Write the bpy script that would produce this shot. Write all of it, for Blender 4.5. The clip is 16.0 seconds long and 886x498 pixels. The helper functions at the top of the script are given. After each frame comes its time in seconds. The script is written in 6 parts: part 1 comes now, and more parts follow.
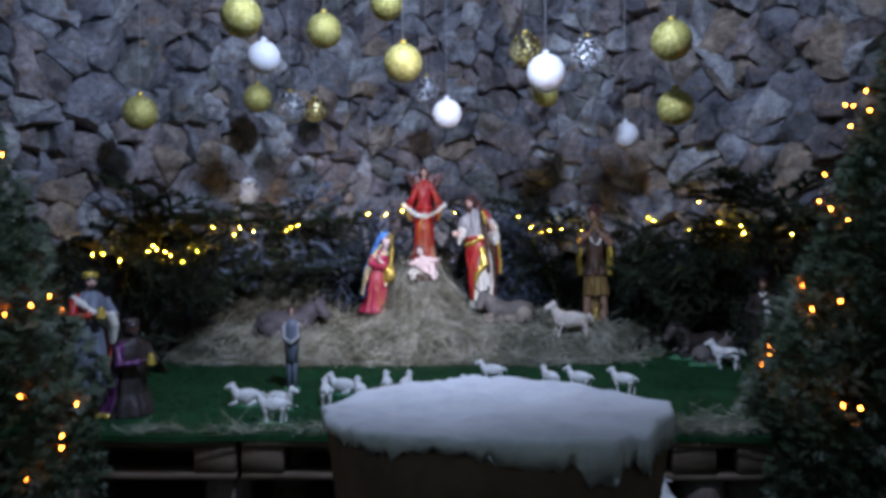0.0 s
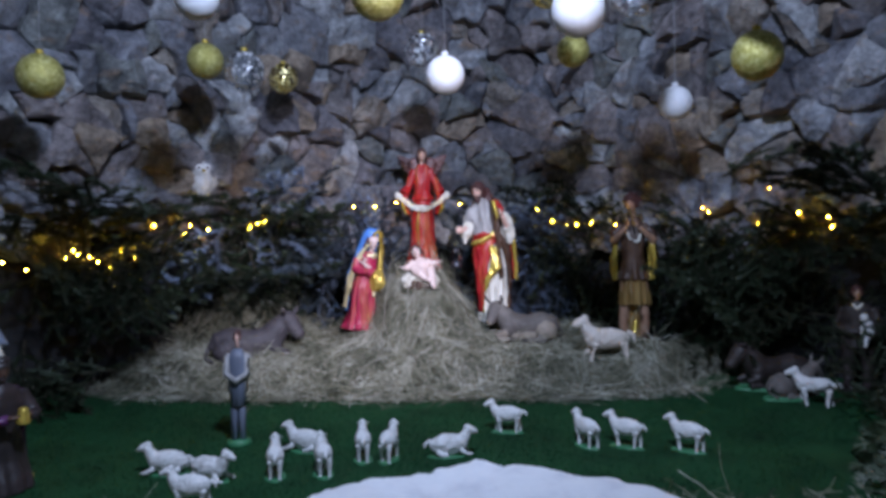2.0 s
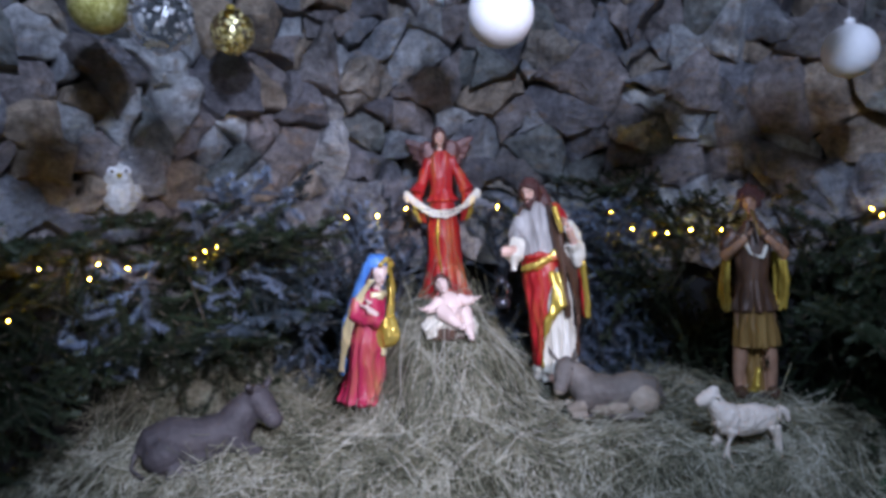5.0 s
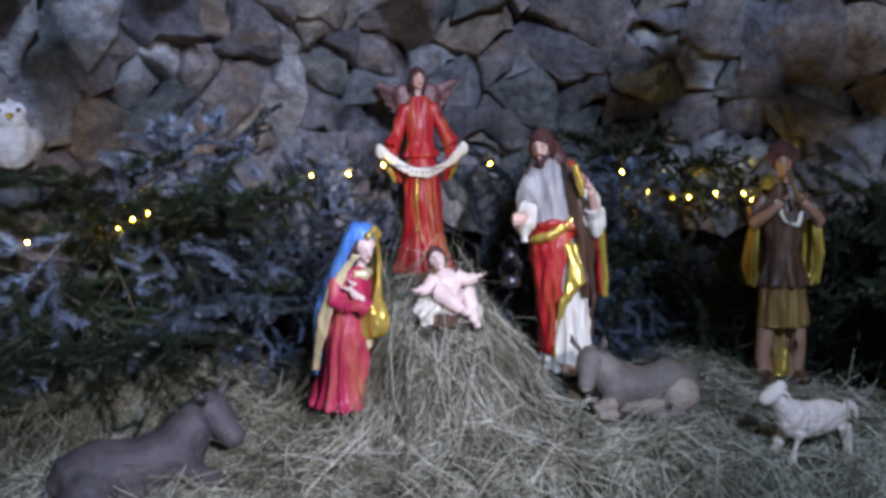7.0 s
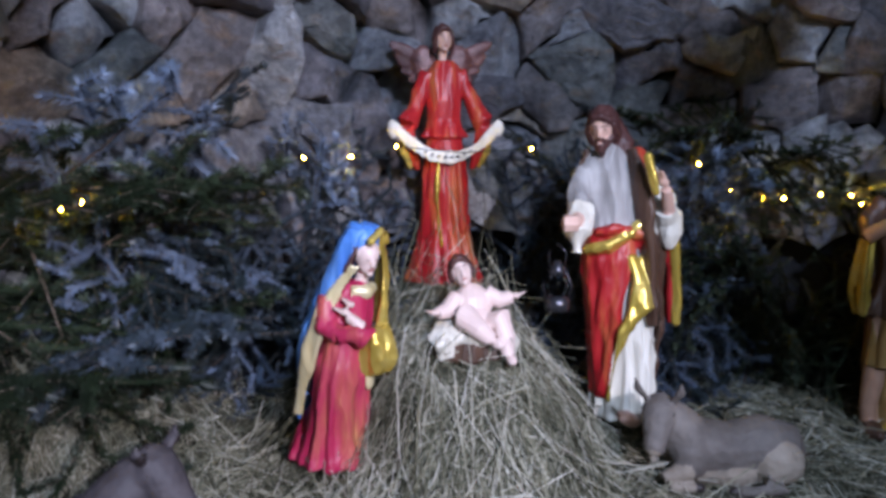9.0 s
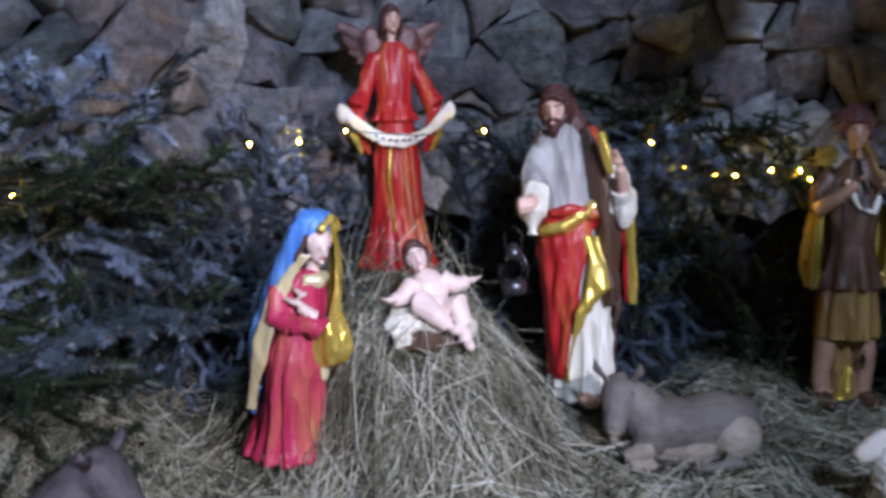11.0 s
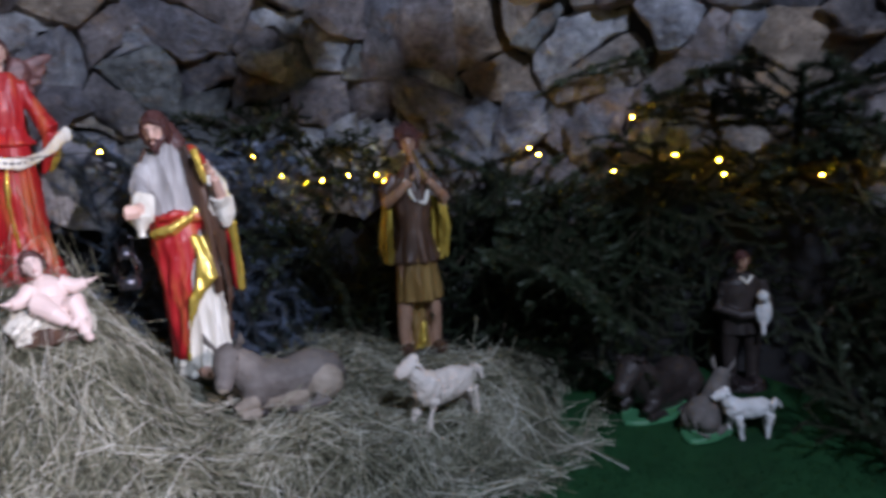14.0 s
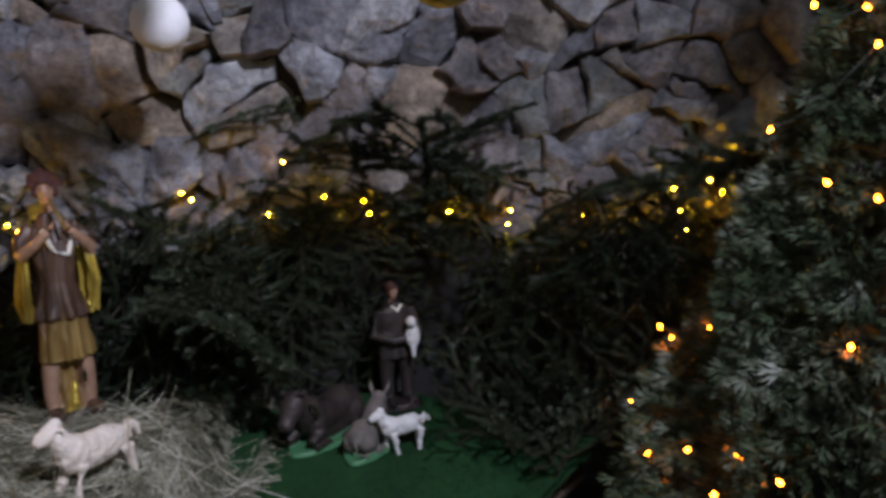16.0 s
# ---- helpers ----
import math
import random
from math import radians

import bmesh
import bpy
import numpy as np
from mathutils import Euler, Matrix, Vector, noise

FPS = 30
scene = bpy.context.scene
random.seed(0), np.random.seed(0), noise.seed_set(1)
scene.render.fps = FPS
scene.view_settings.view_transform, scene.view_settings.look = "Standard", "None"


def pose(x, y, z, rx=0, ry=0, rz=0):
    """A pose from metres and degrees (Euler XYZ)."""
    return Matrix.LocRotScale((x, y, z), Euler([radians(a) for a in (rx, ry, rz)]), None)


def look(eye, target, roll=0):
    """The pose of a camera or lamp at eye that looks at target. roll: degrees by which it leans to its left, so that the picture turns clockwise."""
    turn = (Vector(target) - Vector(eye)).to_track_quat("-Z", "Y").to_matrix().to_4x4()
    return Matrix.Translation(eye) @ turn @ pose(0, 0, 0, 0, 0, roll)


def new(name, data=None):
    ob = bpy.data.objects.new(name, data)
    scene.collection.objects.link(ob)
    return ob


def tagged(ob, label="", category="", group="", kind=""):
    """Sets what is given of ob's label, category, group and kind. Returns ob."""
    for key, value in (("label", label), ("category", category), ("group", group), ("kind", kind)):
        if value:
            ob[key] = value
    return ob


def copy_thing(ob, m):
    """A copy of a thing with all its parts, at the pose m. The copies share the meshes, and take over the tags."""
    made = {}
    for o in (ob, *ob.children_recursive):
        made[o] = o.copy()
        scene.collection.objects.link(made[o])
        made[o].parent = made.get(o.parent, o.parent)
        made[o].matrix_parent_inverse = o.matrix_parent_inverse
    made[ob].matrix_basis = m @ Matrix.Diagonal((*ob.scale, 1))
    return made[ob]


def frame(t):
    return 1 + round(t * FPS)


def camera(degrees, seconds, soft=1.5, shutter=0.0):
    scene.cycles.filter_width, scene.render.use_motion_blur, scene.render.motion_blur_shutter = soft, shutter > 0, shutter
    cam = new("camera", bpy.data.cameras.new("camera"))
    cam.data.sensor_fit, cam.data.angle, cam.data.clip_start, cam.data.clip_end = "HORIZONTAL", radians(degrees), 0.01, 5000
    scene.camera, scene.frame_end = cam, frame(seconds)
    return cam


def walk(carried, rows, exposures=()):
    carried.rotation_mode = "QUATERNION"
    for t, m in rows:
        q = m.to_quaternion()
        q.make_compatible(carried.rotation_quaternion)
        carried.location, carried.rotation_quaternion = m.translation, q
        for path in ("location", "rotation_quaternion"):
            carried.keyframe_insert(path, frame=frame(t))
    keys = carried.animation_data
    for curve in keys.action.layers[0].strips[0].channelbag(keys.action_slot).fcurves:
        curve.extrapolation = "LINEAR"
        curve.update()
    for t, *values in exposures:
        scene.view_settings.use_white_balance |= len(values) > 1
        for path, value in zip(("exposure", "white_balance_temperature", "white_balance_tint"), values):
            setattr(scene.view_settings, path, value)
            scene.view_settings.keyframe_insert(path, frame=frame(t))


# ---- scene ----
from mathutils.bvhtree import BVHTree

cam = camera(61.8, 16.0, 3.5, 0.5)
PATH = [
    (0, (0.153, -0.163, 1.496), (0.075, 1.835, 1.5), -0.5),
    (0.5, (0.123, 0.038, 1.519), (0.064, 2.037, 1.558), -1.8),
    (1, (0.127, 0.245, 1.528), (0.126, 2.245, 1.568), -1.4),
    (1.5, (0.169, 0.456, 1.55), (0.094, 2.454, 1.595), -1.0),
    (2, (0.177, 0.668, 1.538), (0.062, 2.664, 1.519), -1.0),
    (2.5, (0.158, 0.931, 1.578), (0.039, 2.928, 1.58), -1.0),
    (3, (0.144, 1.098, 1.662), (0.029, 3.095, 1.642), -1.7),
    (3.5, (0.149, 1.295, 1.659), (-0.009, 3.288, 1.617), -1.6),
    (3.7, (0.141, 1.37, 1.676), (-0.057, 3.359, 1.623), -1.4),
    (6, (-0.209, 2.0, 1.765), (-0.132, 3.989, 1.577), -3.0),
    (6.5, (-0.254, 2.099, 1.763), (-0.12, 4.083, 1.545), -2.1),
    (7, (-0.331, 2.226, 1.761), (-0.125, 4.2, 1.51), -2.3),
    (7.5, (-0.402, 2.357, 1.767), (-0.117, 4.318, 1.494), -1.7),
    (8, (-0.38, 2.486, 1.763), (-0.105, 4.445, 1.467), -1.6),
    (8.5, (-0.307, 2.609, 1.761), (-0.128, 4.579, 1.466), -0.6),
    (8.7, (-0.302, 2.65, 1.758), (-0.146, 4.622, 1.464), -0.7),
    (10.8, (-0.291, 2.728, 1.764), (-0.059, 4.685, 1.422), -1.4),
    (11, (-0.293, 2.709, 1.751), (-0.022, 4.662, 1.415), -1.8),
    (11.5, (-0.276, 2.664, 1.751), (0.118, 4.597, 1.421), -2.6),
    (12, (-0.238, 2.58, 1.75), (0.231, 4.5, 1.447), -2.5),
    (12.5, (-0.202, 2.469, 1.747), (0.327, 4.375, 1.454), -2.6),
    (13, (-0.174, 2.392, 1.743), (0.465, 4.263, 1.441), -3.1),
    (13.5, (-0.177, 2.337, 1.727), (0.656, 4.129, 1.419), -3.5),
    (14, (-0.195, 2.287, 1.736), (0.815, 3.984, 1.418), -3.3),
    (14.5, (-0.2, 2.264, 1.732), (0.993, 3.843, 1.438), -3.0),
    (15, (-0.189, 2.23, 1.737), (1.207, 3.635, 1.462), -2.3),
    (15.5, (-0.177, 2.197, 1.746), (1.357, 3.45, 1.471), -3.0),
    (16, (-0.174, 2.167, 1.749), (1.442, 3.315, 1.484), -3.4),
]
walk(cam, [(t, look(eye, target, roll)) for t, eye, target, roll in PATH], [(0, -0.16, 6500, 10), (2, -0.12, 6500, 10), (3.5, -0.03, 6500, 10), (7, 0.0, 6500, 10), (12.5, 0.0, 6600, 10), (14, 0.0, 7000, 12), (15, 0.15, 7700, 15), (16, 0.42, 8300, 17)])

# ---------------------------------------------------------------- measured places
BAUBLES = [
    ("gold", -0.663, 2.45, 2.337, 0.074), ("white", -0.746, 3.03, 2.344, 0.072), ("gold", -1.351, 3.15, 2.135, 0.078), ("gold", -0.946, 3.62, 2.289, 0.072),
    ("gold", -0.446, 2.85, 2.401, 0.072), ("gold", -0.106, 2.68, 2.219, 0.074), ("gold", -0.181, 2.8, 2.488, 0.066), ("clear", -0.759, 3.54, 2.223, 0.078),
    ("mesh", -0.73, 4.0, 2.295, 0.064), ("clear", -0.091, 3.94, 2.387, 0.072), ("white", 0.038, 3.41, 2.155, 0.072), ("mesh", 0.407, 3.25, 2.416, 0.074),
    ("white", 0.464, 2.9, 2.222, 0.080), ("gold", 0.544, 3.7, 2.301, 0.066), ("silver", 0.683, 3.2, 2.372, 0.082), ("gold", 0.928, 2.72, 2.297, 0.078),
    ("gold", 1.009, 2.97, 2.087, 0.076), ("white", 0.97, 3.786, 2.096, 0.070)]
GARLAND_L = [(-1.64, 1.49), (-1.61, 1.49), (-1.56, 1.46), (-1.47, 1.5), (-1.45, 1.53), (-1.44, 1.51), (-1.41, 1.5), (-1.39, 1.48), (-1.36, 1.46), (-1.35, 1.45), (-1.33, 1.52), (-1.29, 1.5), (-1.23, 1.63), (-1.14, 1.59), (-1.12, 1.63), (-1.06, 1.61), (-0.91, 1.62), (-0.88, 1.64), (-0.85, 1.65), (-0.47, 1.72), (-0.37, 1.72), (-0.27, 1.74), (0.05, 1.73)]
GARLAND_R = [(0.44, 1.69), (0.51, 1.63), (0.58, 1.61), (0.62, 1.61), (0.69, 1.62), (0.82, 1.61), (0.84, 1.59), (1.14, 1.67), (1.16, 1.65), (1.32, 1.59), (1.36, 1.74), (1.44, 1.63), (1.52, 1.61), (1.53, 1.57), (1.68, 1.62), (1.69, 1.56), (1.8, 1.51), (1.81, 1.55), (1.94, 1.52), (1.97, 1.45), (2.0, 1.47), (2.01, 1.31), (2.02, 1.37), (2.06, 1.41), (2.08, 1.46), (2.1, 1.59), (2.11, 1.52), (2.12, 1.46), (2.14, 1.64), (2.16, 1.61), (2.18, 1.57), (2.2, 1.53)]
TREE_R = [(1.24, 2.06, 1.03), (1.27, 2.02, 1.03), (1.36, 2.73, 1.05), (1.15, 2.27, 1.05), (1.48, 2.8, 1.07), (1.19, 2.54, 1.07), (1.47, 2.81, 1.12), (1.26, 2.61, 1.12), (1.17, 2.42, 1.13), (1.2, 2.5, 1.15), (1.51, 2.72, 1.28), (1.23, 2.23, 1.3), (1.49, 2.74, 1.31), (1.28, 2.15, 1.33), (1.32, 2.58, 1.36), (1.24, 2.32, 1.37), (1.33, 2.2, 1.58), (1.32, 2.29, 1.62), (1.32, 2.37, 1.65), (1.39, 2.48, 1.75), (1.39, 2.3, 1.89), (1.42, 2.24, 1.93), (1.41, 2.32, 1.96), (1.43, 2.41, 1.98), (1.43, 2.28, 2.0)]
TREE_L = [(-1.09, 1.85, 0.87), (-1.07, 1.99, 0.92), (-1.08, 2.01, 0.95), (-1.1, 2.13, 1.02), (-1.14, 1.9, 1.09), (-1.24, 2.29, 1.31), (-1.2, 1.93, 1.32), (-1.19, 2.04, 1.34), (-1.22, 2.19, 1.36), (-1.33, 2.12, 1.81)]

# ---------------------------------------------------------------- light
world = bpy.data.worlds.new("dusk")
scene.world = world
world.use_nodes = True
wn = world.node_tree.nodes
sky = wn.new("ShaderNodeTexSky")
sky.sky_type, sky.sun_disc = "NISHITA", False
sky.sun_elevation, sky.sun_rotation = radians(12), radians(20)
wn["Background"].inputs["Strength"].default_value = 0.056
world.node_tree.links.new(sky.outputs["Color"], wn["Background"].inputs["Color"])


def lamp(name, eye, target, watts, degrees, blend, color, size):
    """A spot lamp out of view, without a fixture; placed by shadows and brightness."""
    d = bpy.data.lights.new(name, "SPOT")
    d.energy, d.color, d.spot_size, d.spot_blend, d.shadow_soft_size = watts, color, radians(degrees), blend, size
    new(name, d).matrix_world = look(eye, target)


lamp("flood_lamp", (0.20, 1.42, 3.12), (-0.34, 4.2, 1.98), 305, 156, 1.0, (0.61, 0.745, 1.10), 0.11)
# unseen lamp, assumed from the brighter middle and shadows falling to the left
lamp("accent_lamp", (0.95, 0.40, 2.66), (-0.42, 4.14, 1.36), 650, 28.5, 1.0, (0.89, 0.85, 1.06), 0.04)

# ---------------------------------------------------------------- materials
R = random.Random(7)
NP = np.random.default_rng(11)


def mat(name, stops, rough=0.6, metal=0.0, scale=20.0, bump=0.2, bscale=80.0, rand=0.0, island=False, spec=0.5, stretch=None, fine=0.35, drape=0.0):
    """A painted or natural surface: stops are colours spread over noise at two scales."""
    m = bpy.data.materials.new(name)
    m.use_nodes = True
    n, l = m.node_tree.nodes, m.node_tree.links
    b = n["Principled BSDF"]
    tc = n.new("ShaderNodeTexCoord")
    src = tc.outputs["Object"]
    if stretch:
        mp = n.new("ShaderNodeMapping")
        mp.inputs["Scale"].default_value = stretch
        l.new(src, mp.inputs["Vector"])
        src = mp.outputs["Vector"]
    n1 = n.new("ShaderNodeTexNoise")
    n1.inputs["Scale"].default_value, n1.inputs["Detail"].default_value, n1.inputs["Roughness"].default_value = scale, 5, 0.6
    n2 = n.new("ShaderNodeTexNoise")
    n2.inputs["Scale"].default_value, n2.inputs["Detail"].default_value = bscale, 4
    l.new(src, n1.inputs["Vector"])
    l.new(src, n2.inputs["Vector"])
    mix = n.new("ShaderNodeMath")
    mix.operation = "MULTIPLY_ADD"
    l.new(n2.outputs["Fac"], mix.inputs[0])
    mix.inputs[1].default_value = fine
    add = n.new("ShaderNodeMath")
    add.operation = "MULTIPLY_ADD"
    l.new(n1.outputs["Fac"], add.inputs[0])
    add.inputs[1].default_value, add.inputs[2].default_value = 1.7, -0.35 - fine / 2
    l.new(add.outputs[0], mix.inputs[2])
    fac = mix.outputs[0]
    if rand:
        if island:
            g = n.new("ShaderNodeNewGeometry")
            ro = g.outputs["Random Per Island"]
        else:
            oi = n.new("ShaderNodeObjectInfo")
            ro = oi.outputs["Random"]
        ra = n.new("ShaderNodeMath")
        ra.operation = "MULTIPLY_ADD"
        l.new(ro, ra.inputs[0])
        ra.inputs[1].default_value = rand
        sb = n.new("ShaderNodeMath")
        sb.operation = "SUBTRACT"
        l.new(fac, sb.inputs[0])
        sb.inputs[1].default_value = rand / 2
        l.new(sb.outputs[0], ra.inputs[2])
        fac = ra.outputs[0]
    cr = n.new("ShaderNodeValToRGB")
    e = cr.color_ramp.elements
    while len(e) < len(stops):
        e.new(0.5)
    for i, c in enumerate(stops):
        e[i].position = i / max(1, len(stops) - 1)
        e[i].color = (*c, 1)
    l.new(fac, cr.inputs["Fac"])
    l.new(cr.outputs["Color"], b.inputs["Base Color"])
    b.inputs["Roughness"].default_value, b.inputs["Metallic"].default_value = rough, metal
    b.inputs["Specular IOR Level"].default_value = spec
    if drape:
        n2.inputs["Scale"].default_value, n2.inputs["Detail"].default_value = 11, 2
    if bump:
        bu = n.new("ShaderNodeBump")
        bu.inputs["Strength"].default_value, bu.inputs["Distance"].default_value = max(bump, drape), 0.012 if drape else 0.004
        l.new(n2.outputs["Fac"], bu.inputs["Height"])
        l.new(bu.outputs["Normal"], b.inputs["Normal"])
    return m


def glow(name, color, strength):
    m = bpy.data.materials.new(name)
    m.use_nodes = True
    b = m.node_tree.nodes["Principled BSDF"]
    b.inputs["Base Color"].default_value = (*color, 1)
    b.inputs["Emission Color"].default_value = (*color, 1)
    b.inputs["Emission Strength"].default_value = strength
    return m


def glassy(name, color, rough=0.03):
    m = bpy.data.materials.new(name)
    m.use_nodes = True
    b = m.node_tree.nodes["Principled BSDF"]
    b.inputs["Base Color"].default_value = (*color, 1)
    b.inputs["Transmission Weight"].default_value, b.inputs["Roughness"].default_value, b.inputs["IOR"].default_value = 1.0, rough, 1.12
    return m


def stone_mat(name, island):
    """Broken rock: each stone its own tint, with blotches, streaks and a rough face."""
    m = bpy.data.materials.new(name)
    m.use_nodes = True
    n, l = m.node_tree.nodes, m.node_tree.links
    p = n["Principled BSDF"]
    geo, info, tc = n.new("ShaderNodeNewGeometry"), n.new("ShaderNodeObjectInfo"), n.new("ShaderNodeTexCoord")
    ro = geo.outputs["Random Per Island"] if island else info.outputs["Random"]
    tint = n.new("ShaderNodeValToRGB")
    tint.color_ramp.interpolation = "CONSTANT"
    cols = [(0.20, 0.205, 0.23), (0.27, 0.28, 0.31), (0.20, 0.205, 0.235), (0.265, 0.235, 0.24), (0.30, 0.265, 0.235), (0.19, 0.20, 0.20), (0.33, 0.335, 0.355), (0.225, 0.20, 0.205), (0.165, 0.16, 0.18), (0.31, 0.25, 0.20), (0.40, 0.41, 0.43), (0.19, 0.175, 0.18)]
    e = tint.color_ramp.elements
    while len(e) < len(cols):
        e.new(0.5)
    for i, col in enumerate(cols):
        e[i].position, e[i].color = i / len(cols), (*col, 1)
    l.new(ro, tint.inputs["Fac"])

    def noise_tex(scale, detail, rough, stretch=None):
        t = n.new("ShaderNodeTexNoise")
        t.inputs["Scale"].default_value, t.inputs["Detail"].default_value, t.inputs["Roughness"].default_value = scale, detail, rough
        src = tc.outputs["Object"]
        if stretch:
            mp = n.new("ShaderNodeMapping")
            mp.inputs["Scale"].default_value, mp.inputs["Rotation"].default_value = stretch, (0.3, 0.5, 0.2)
            l.new(src, mp.inputs["Vector"])
            src = mp.outputs["Vector"]
        l.new(src, t.inputs["Vector"])
        return t

    blot, streak, grit = noise_tex(6, 6, 0.65), noise_tex(8, 5, 0.6, (1, 1.6, 2.2)), noise_tex(34, 7, 0.75)
    ramp = n.new("ShaderNodeValToRGB")
    e = ramp.color_ramp.elements
    e[0].position, e[0].color, e[1].position, e[1].color = 0.34, (0.42, 0.42, 0.45, 1), 0.66, (1.95, 1.93, 1.88, 1)
    l.new(blot.outputs["Fac"], ramp.inputs["Fac"])
    mul = n.new("ShaderNodeMix")
    mul.data_type, mul.blend_type = "RGBA", "MULTIPLY"
    mul.inputs["Factor"].default_value = 0.85
    l.new(tint.outputs["Color"], mul.inputs["A"])
    l.new(ramp.outputs["Color"], mul.inputs["B"])
    rust = n.new("ShaderNodeValToRGB")
    e = rust.color_ramp.elements
    e[0].position, e[0].color, e[1].position, e[1].color = 0.57, (0, 0, 0, 1), 0.72, (0.8, 0.8, 0.8, 1)
    l.new(streak.outputs["Fac"], rust.inputs["Fac"])
    mix = n.new("ShaderNodeMix")
    mix.data_type = "RGBA"
    l.new(rust.outputs["Color"], mix.inputs["Factor"])
    l.new(mul.outputs["Result"], mix.inputs["A"])
    mix.inputs["B"].default_value = (0.33, 0.215, 0.135, 1)
    speck = n.new("ShaderNodeValToRGB")
    e = speck.color_ramp.elements
    e[0].position, e[0].color, e[1].position, e[1].color = 0.36, (0.5, 0.5, 0.5, 1), 0.66, (1.45, 1.45, 1.45, 1)
    l.new(grit.outputs["Fac"], speck.inputs["Fac"])
    fin = n.new("ShaderNodeMix")
    fin.data_type, fin.blend_type = "RGBA", "MULTIPLY"
    fin.inputs["Factor"].default_value = 0.8
    l.new(mix.outputs["Result"], fin.inputs["A"])
    l.new(speck.outputs["Color"], fin.inputs["B"])
    l.new(fin.outputs["Result"], p.inputs["Base Color"])
    p.inputs["Roughness"].default_value, p.inputs["Specular IOR Level"].default_value = 0.75, 0.4
    add = n.new("ShaderNodeMath")
    add.operation = "MULTIPLY_ADD"
    add.inputs[1].default_value = 0.6
    l.new(grit.outputs["Fac"], add.inputs[0])
    chip = noise_tex(9, 3, 0.55)
    chip.noise_type = "RIDGED_MULTIFRACTAL"
    both = n.new("ShaderNodeMath")
    both.operation = "MULTIPLY_ADD"
    l.new(chip.outputs["Fac"], both.inputs[0])
    both.inputs[1].default_value = 0.8
    l.new(streak.outputs["Fac"], both.inputs[2])
    l.new(both.outputs[0], add.inputs[2])
    bu = n.new("ShaderNodeBump")
    bu.inputs["Strength"].default_value, bu.inputs["Distance"].default_value = 1.0, 0.045
    l.new(add.outputs[0], bu.inputs["Height"])
    l.new(bu.outputs["Normal"], p.inputs["Normal"])
    return m


STONE, STONES = stone_mat("broken_stone", False), stone_mat("broken_stones", True)
# mortar in the joints, near black to stand for shade behind the branches too
MORTAR_SHADE = mat("mortar_shade", [(0.012, 0.012, 0.013), (0.03, 0.028, 0.028)], 0.95, 0, 12, 0.6, 70)
TURF = mat("artificial_turf", [(0.003, 0.026, 0.008), (0.007, 0.052, 0.016), (0.014, 0.078, 0.026)], 0.75, 0, 6, 0.8, 260, rand=0.5, island=True, spec=0.25)
HAY = mat("dry_hay", [(0.045, 0.046, 0.030), (0.13, 0.128, 0.082), (0.27, 0.262, 0.185), (0.56, 0.54, 0.45)], 0.75, 0, 7, 0, 50, rand=0.95, island=True, spec=0.3)
STALK = mat("pale_straw", [(0.36, 0.34, 0.27), (0.52, 0.5, 0.42), (0.66, 0.64, 0.57)], 0.7, 0, 7, 0, 50, rand=0.8, island=True, spec=0.3)
# bed under the strands, coloured dark for the shade in the gaps between them
HAYBED = mat("shaded_hay_bed", [(0.018, 0.017, 0.010), (0.05, 0.047, 0.027), (0.12, 0.115, 0.07)], 0.9, 0, 30, 1.0, 120, stretch=(1, 3, 1))
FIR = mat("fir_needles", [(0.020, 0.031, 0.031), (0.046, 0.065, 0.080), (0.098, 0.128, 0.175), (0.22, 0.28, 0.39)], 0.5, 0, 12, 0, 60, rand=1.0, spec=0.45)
# greener fir, darkened further so its colour carries shade at the wall's ends
FIRG = mat("shaded_green_needles", [(0.009, 0.015, 0.008), (0.017, 0.028, 0.013), (0.028, 0.043, 0.022), (0.052, 0.068, 0.042)], 0.5, 0, 12, 0, 60, rand=1.0, spec=0.4)
TWIG = mat("fir_bark", [(0.06, 0.045, 0.03), (0.15, 0.11, 0.08)], 0.85, 0, 30, 0.5, 120)
THUJA = mat("thuja_leaf", [(0.020, 0.038, 0.016), (0.05, 0.078, 0.038), (0.16, 0.18, 0.13)], 0.5, 0, 5, 0, 60, rand=0.7, island=True, spec=0.5)
SNOW = mat("fake_snow", [(0.62, 0.62, 0.66), (0.78, 0.78, 0.80), (0.85, 0.85, 0.86)], 0.8, 0, 14, 0.9, 60, spec=0.3)
EARTH = mat("brown_rock", [(0.06, 0.036, 0.022), (0.13, 0.078, 0.048), (0.20, 0.125, 0.08)], 0.85, 0, 8, 1.0, 40)
WOOD = mat("pallet_wood", [(0.055, 0.036, 0.024), (0.12, 0.085, 0.056), (0.19, 0.14, 0.10)], 0.8, 0, 6, 0.5, 60, rand=0.4, stretch=(1, 8, 8))
LOG = mat("log_bark", [(0.05, 0.04, 0.035), (0.13, 0.10, 0.085), (0.20, 0.16, 0.14)], 0.9, 0, 12, 1.0, 50, stretch=(3, 3, 1))
FLOOR = mat("floor_paving", [(0.05, 0.05, 0.05), (0.10, 0.10, 0.10)], 0.85, 0, 4, 0.5, 60)
SLAB = mat("overhead_slab", [(0.10, 0.10, 0.11), (0.18, 0.18, 0.19)], 0.9, 0, 5, 0.5, 60)
RED = mat("red_paint", [(0.16, 0.003, 0.007), (0.32, 0.008, 0.014), (0.42, 0.018, 0.022), (0.50, 0.11, 0.04), (0.55, 0.30, 0.08)], 0.42, 0, 9, 0.1, 60, fine=0.2, stretch=(2.6, 2.6, 0.45), drape=0.75)
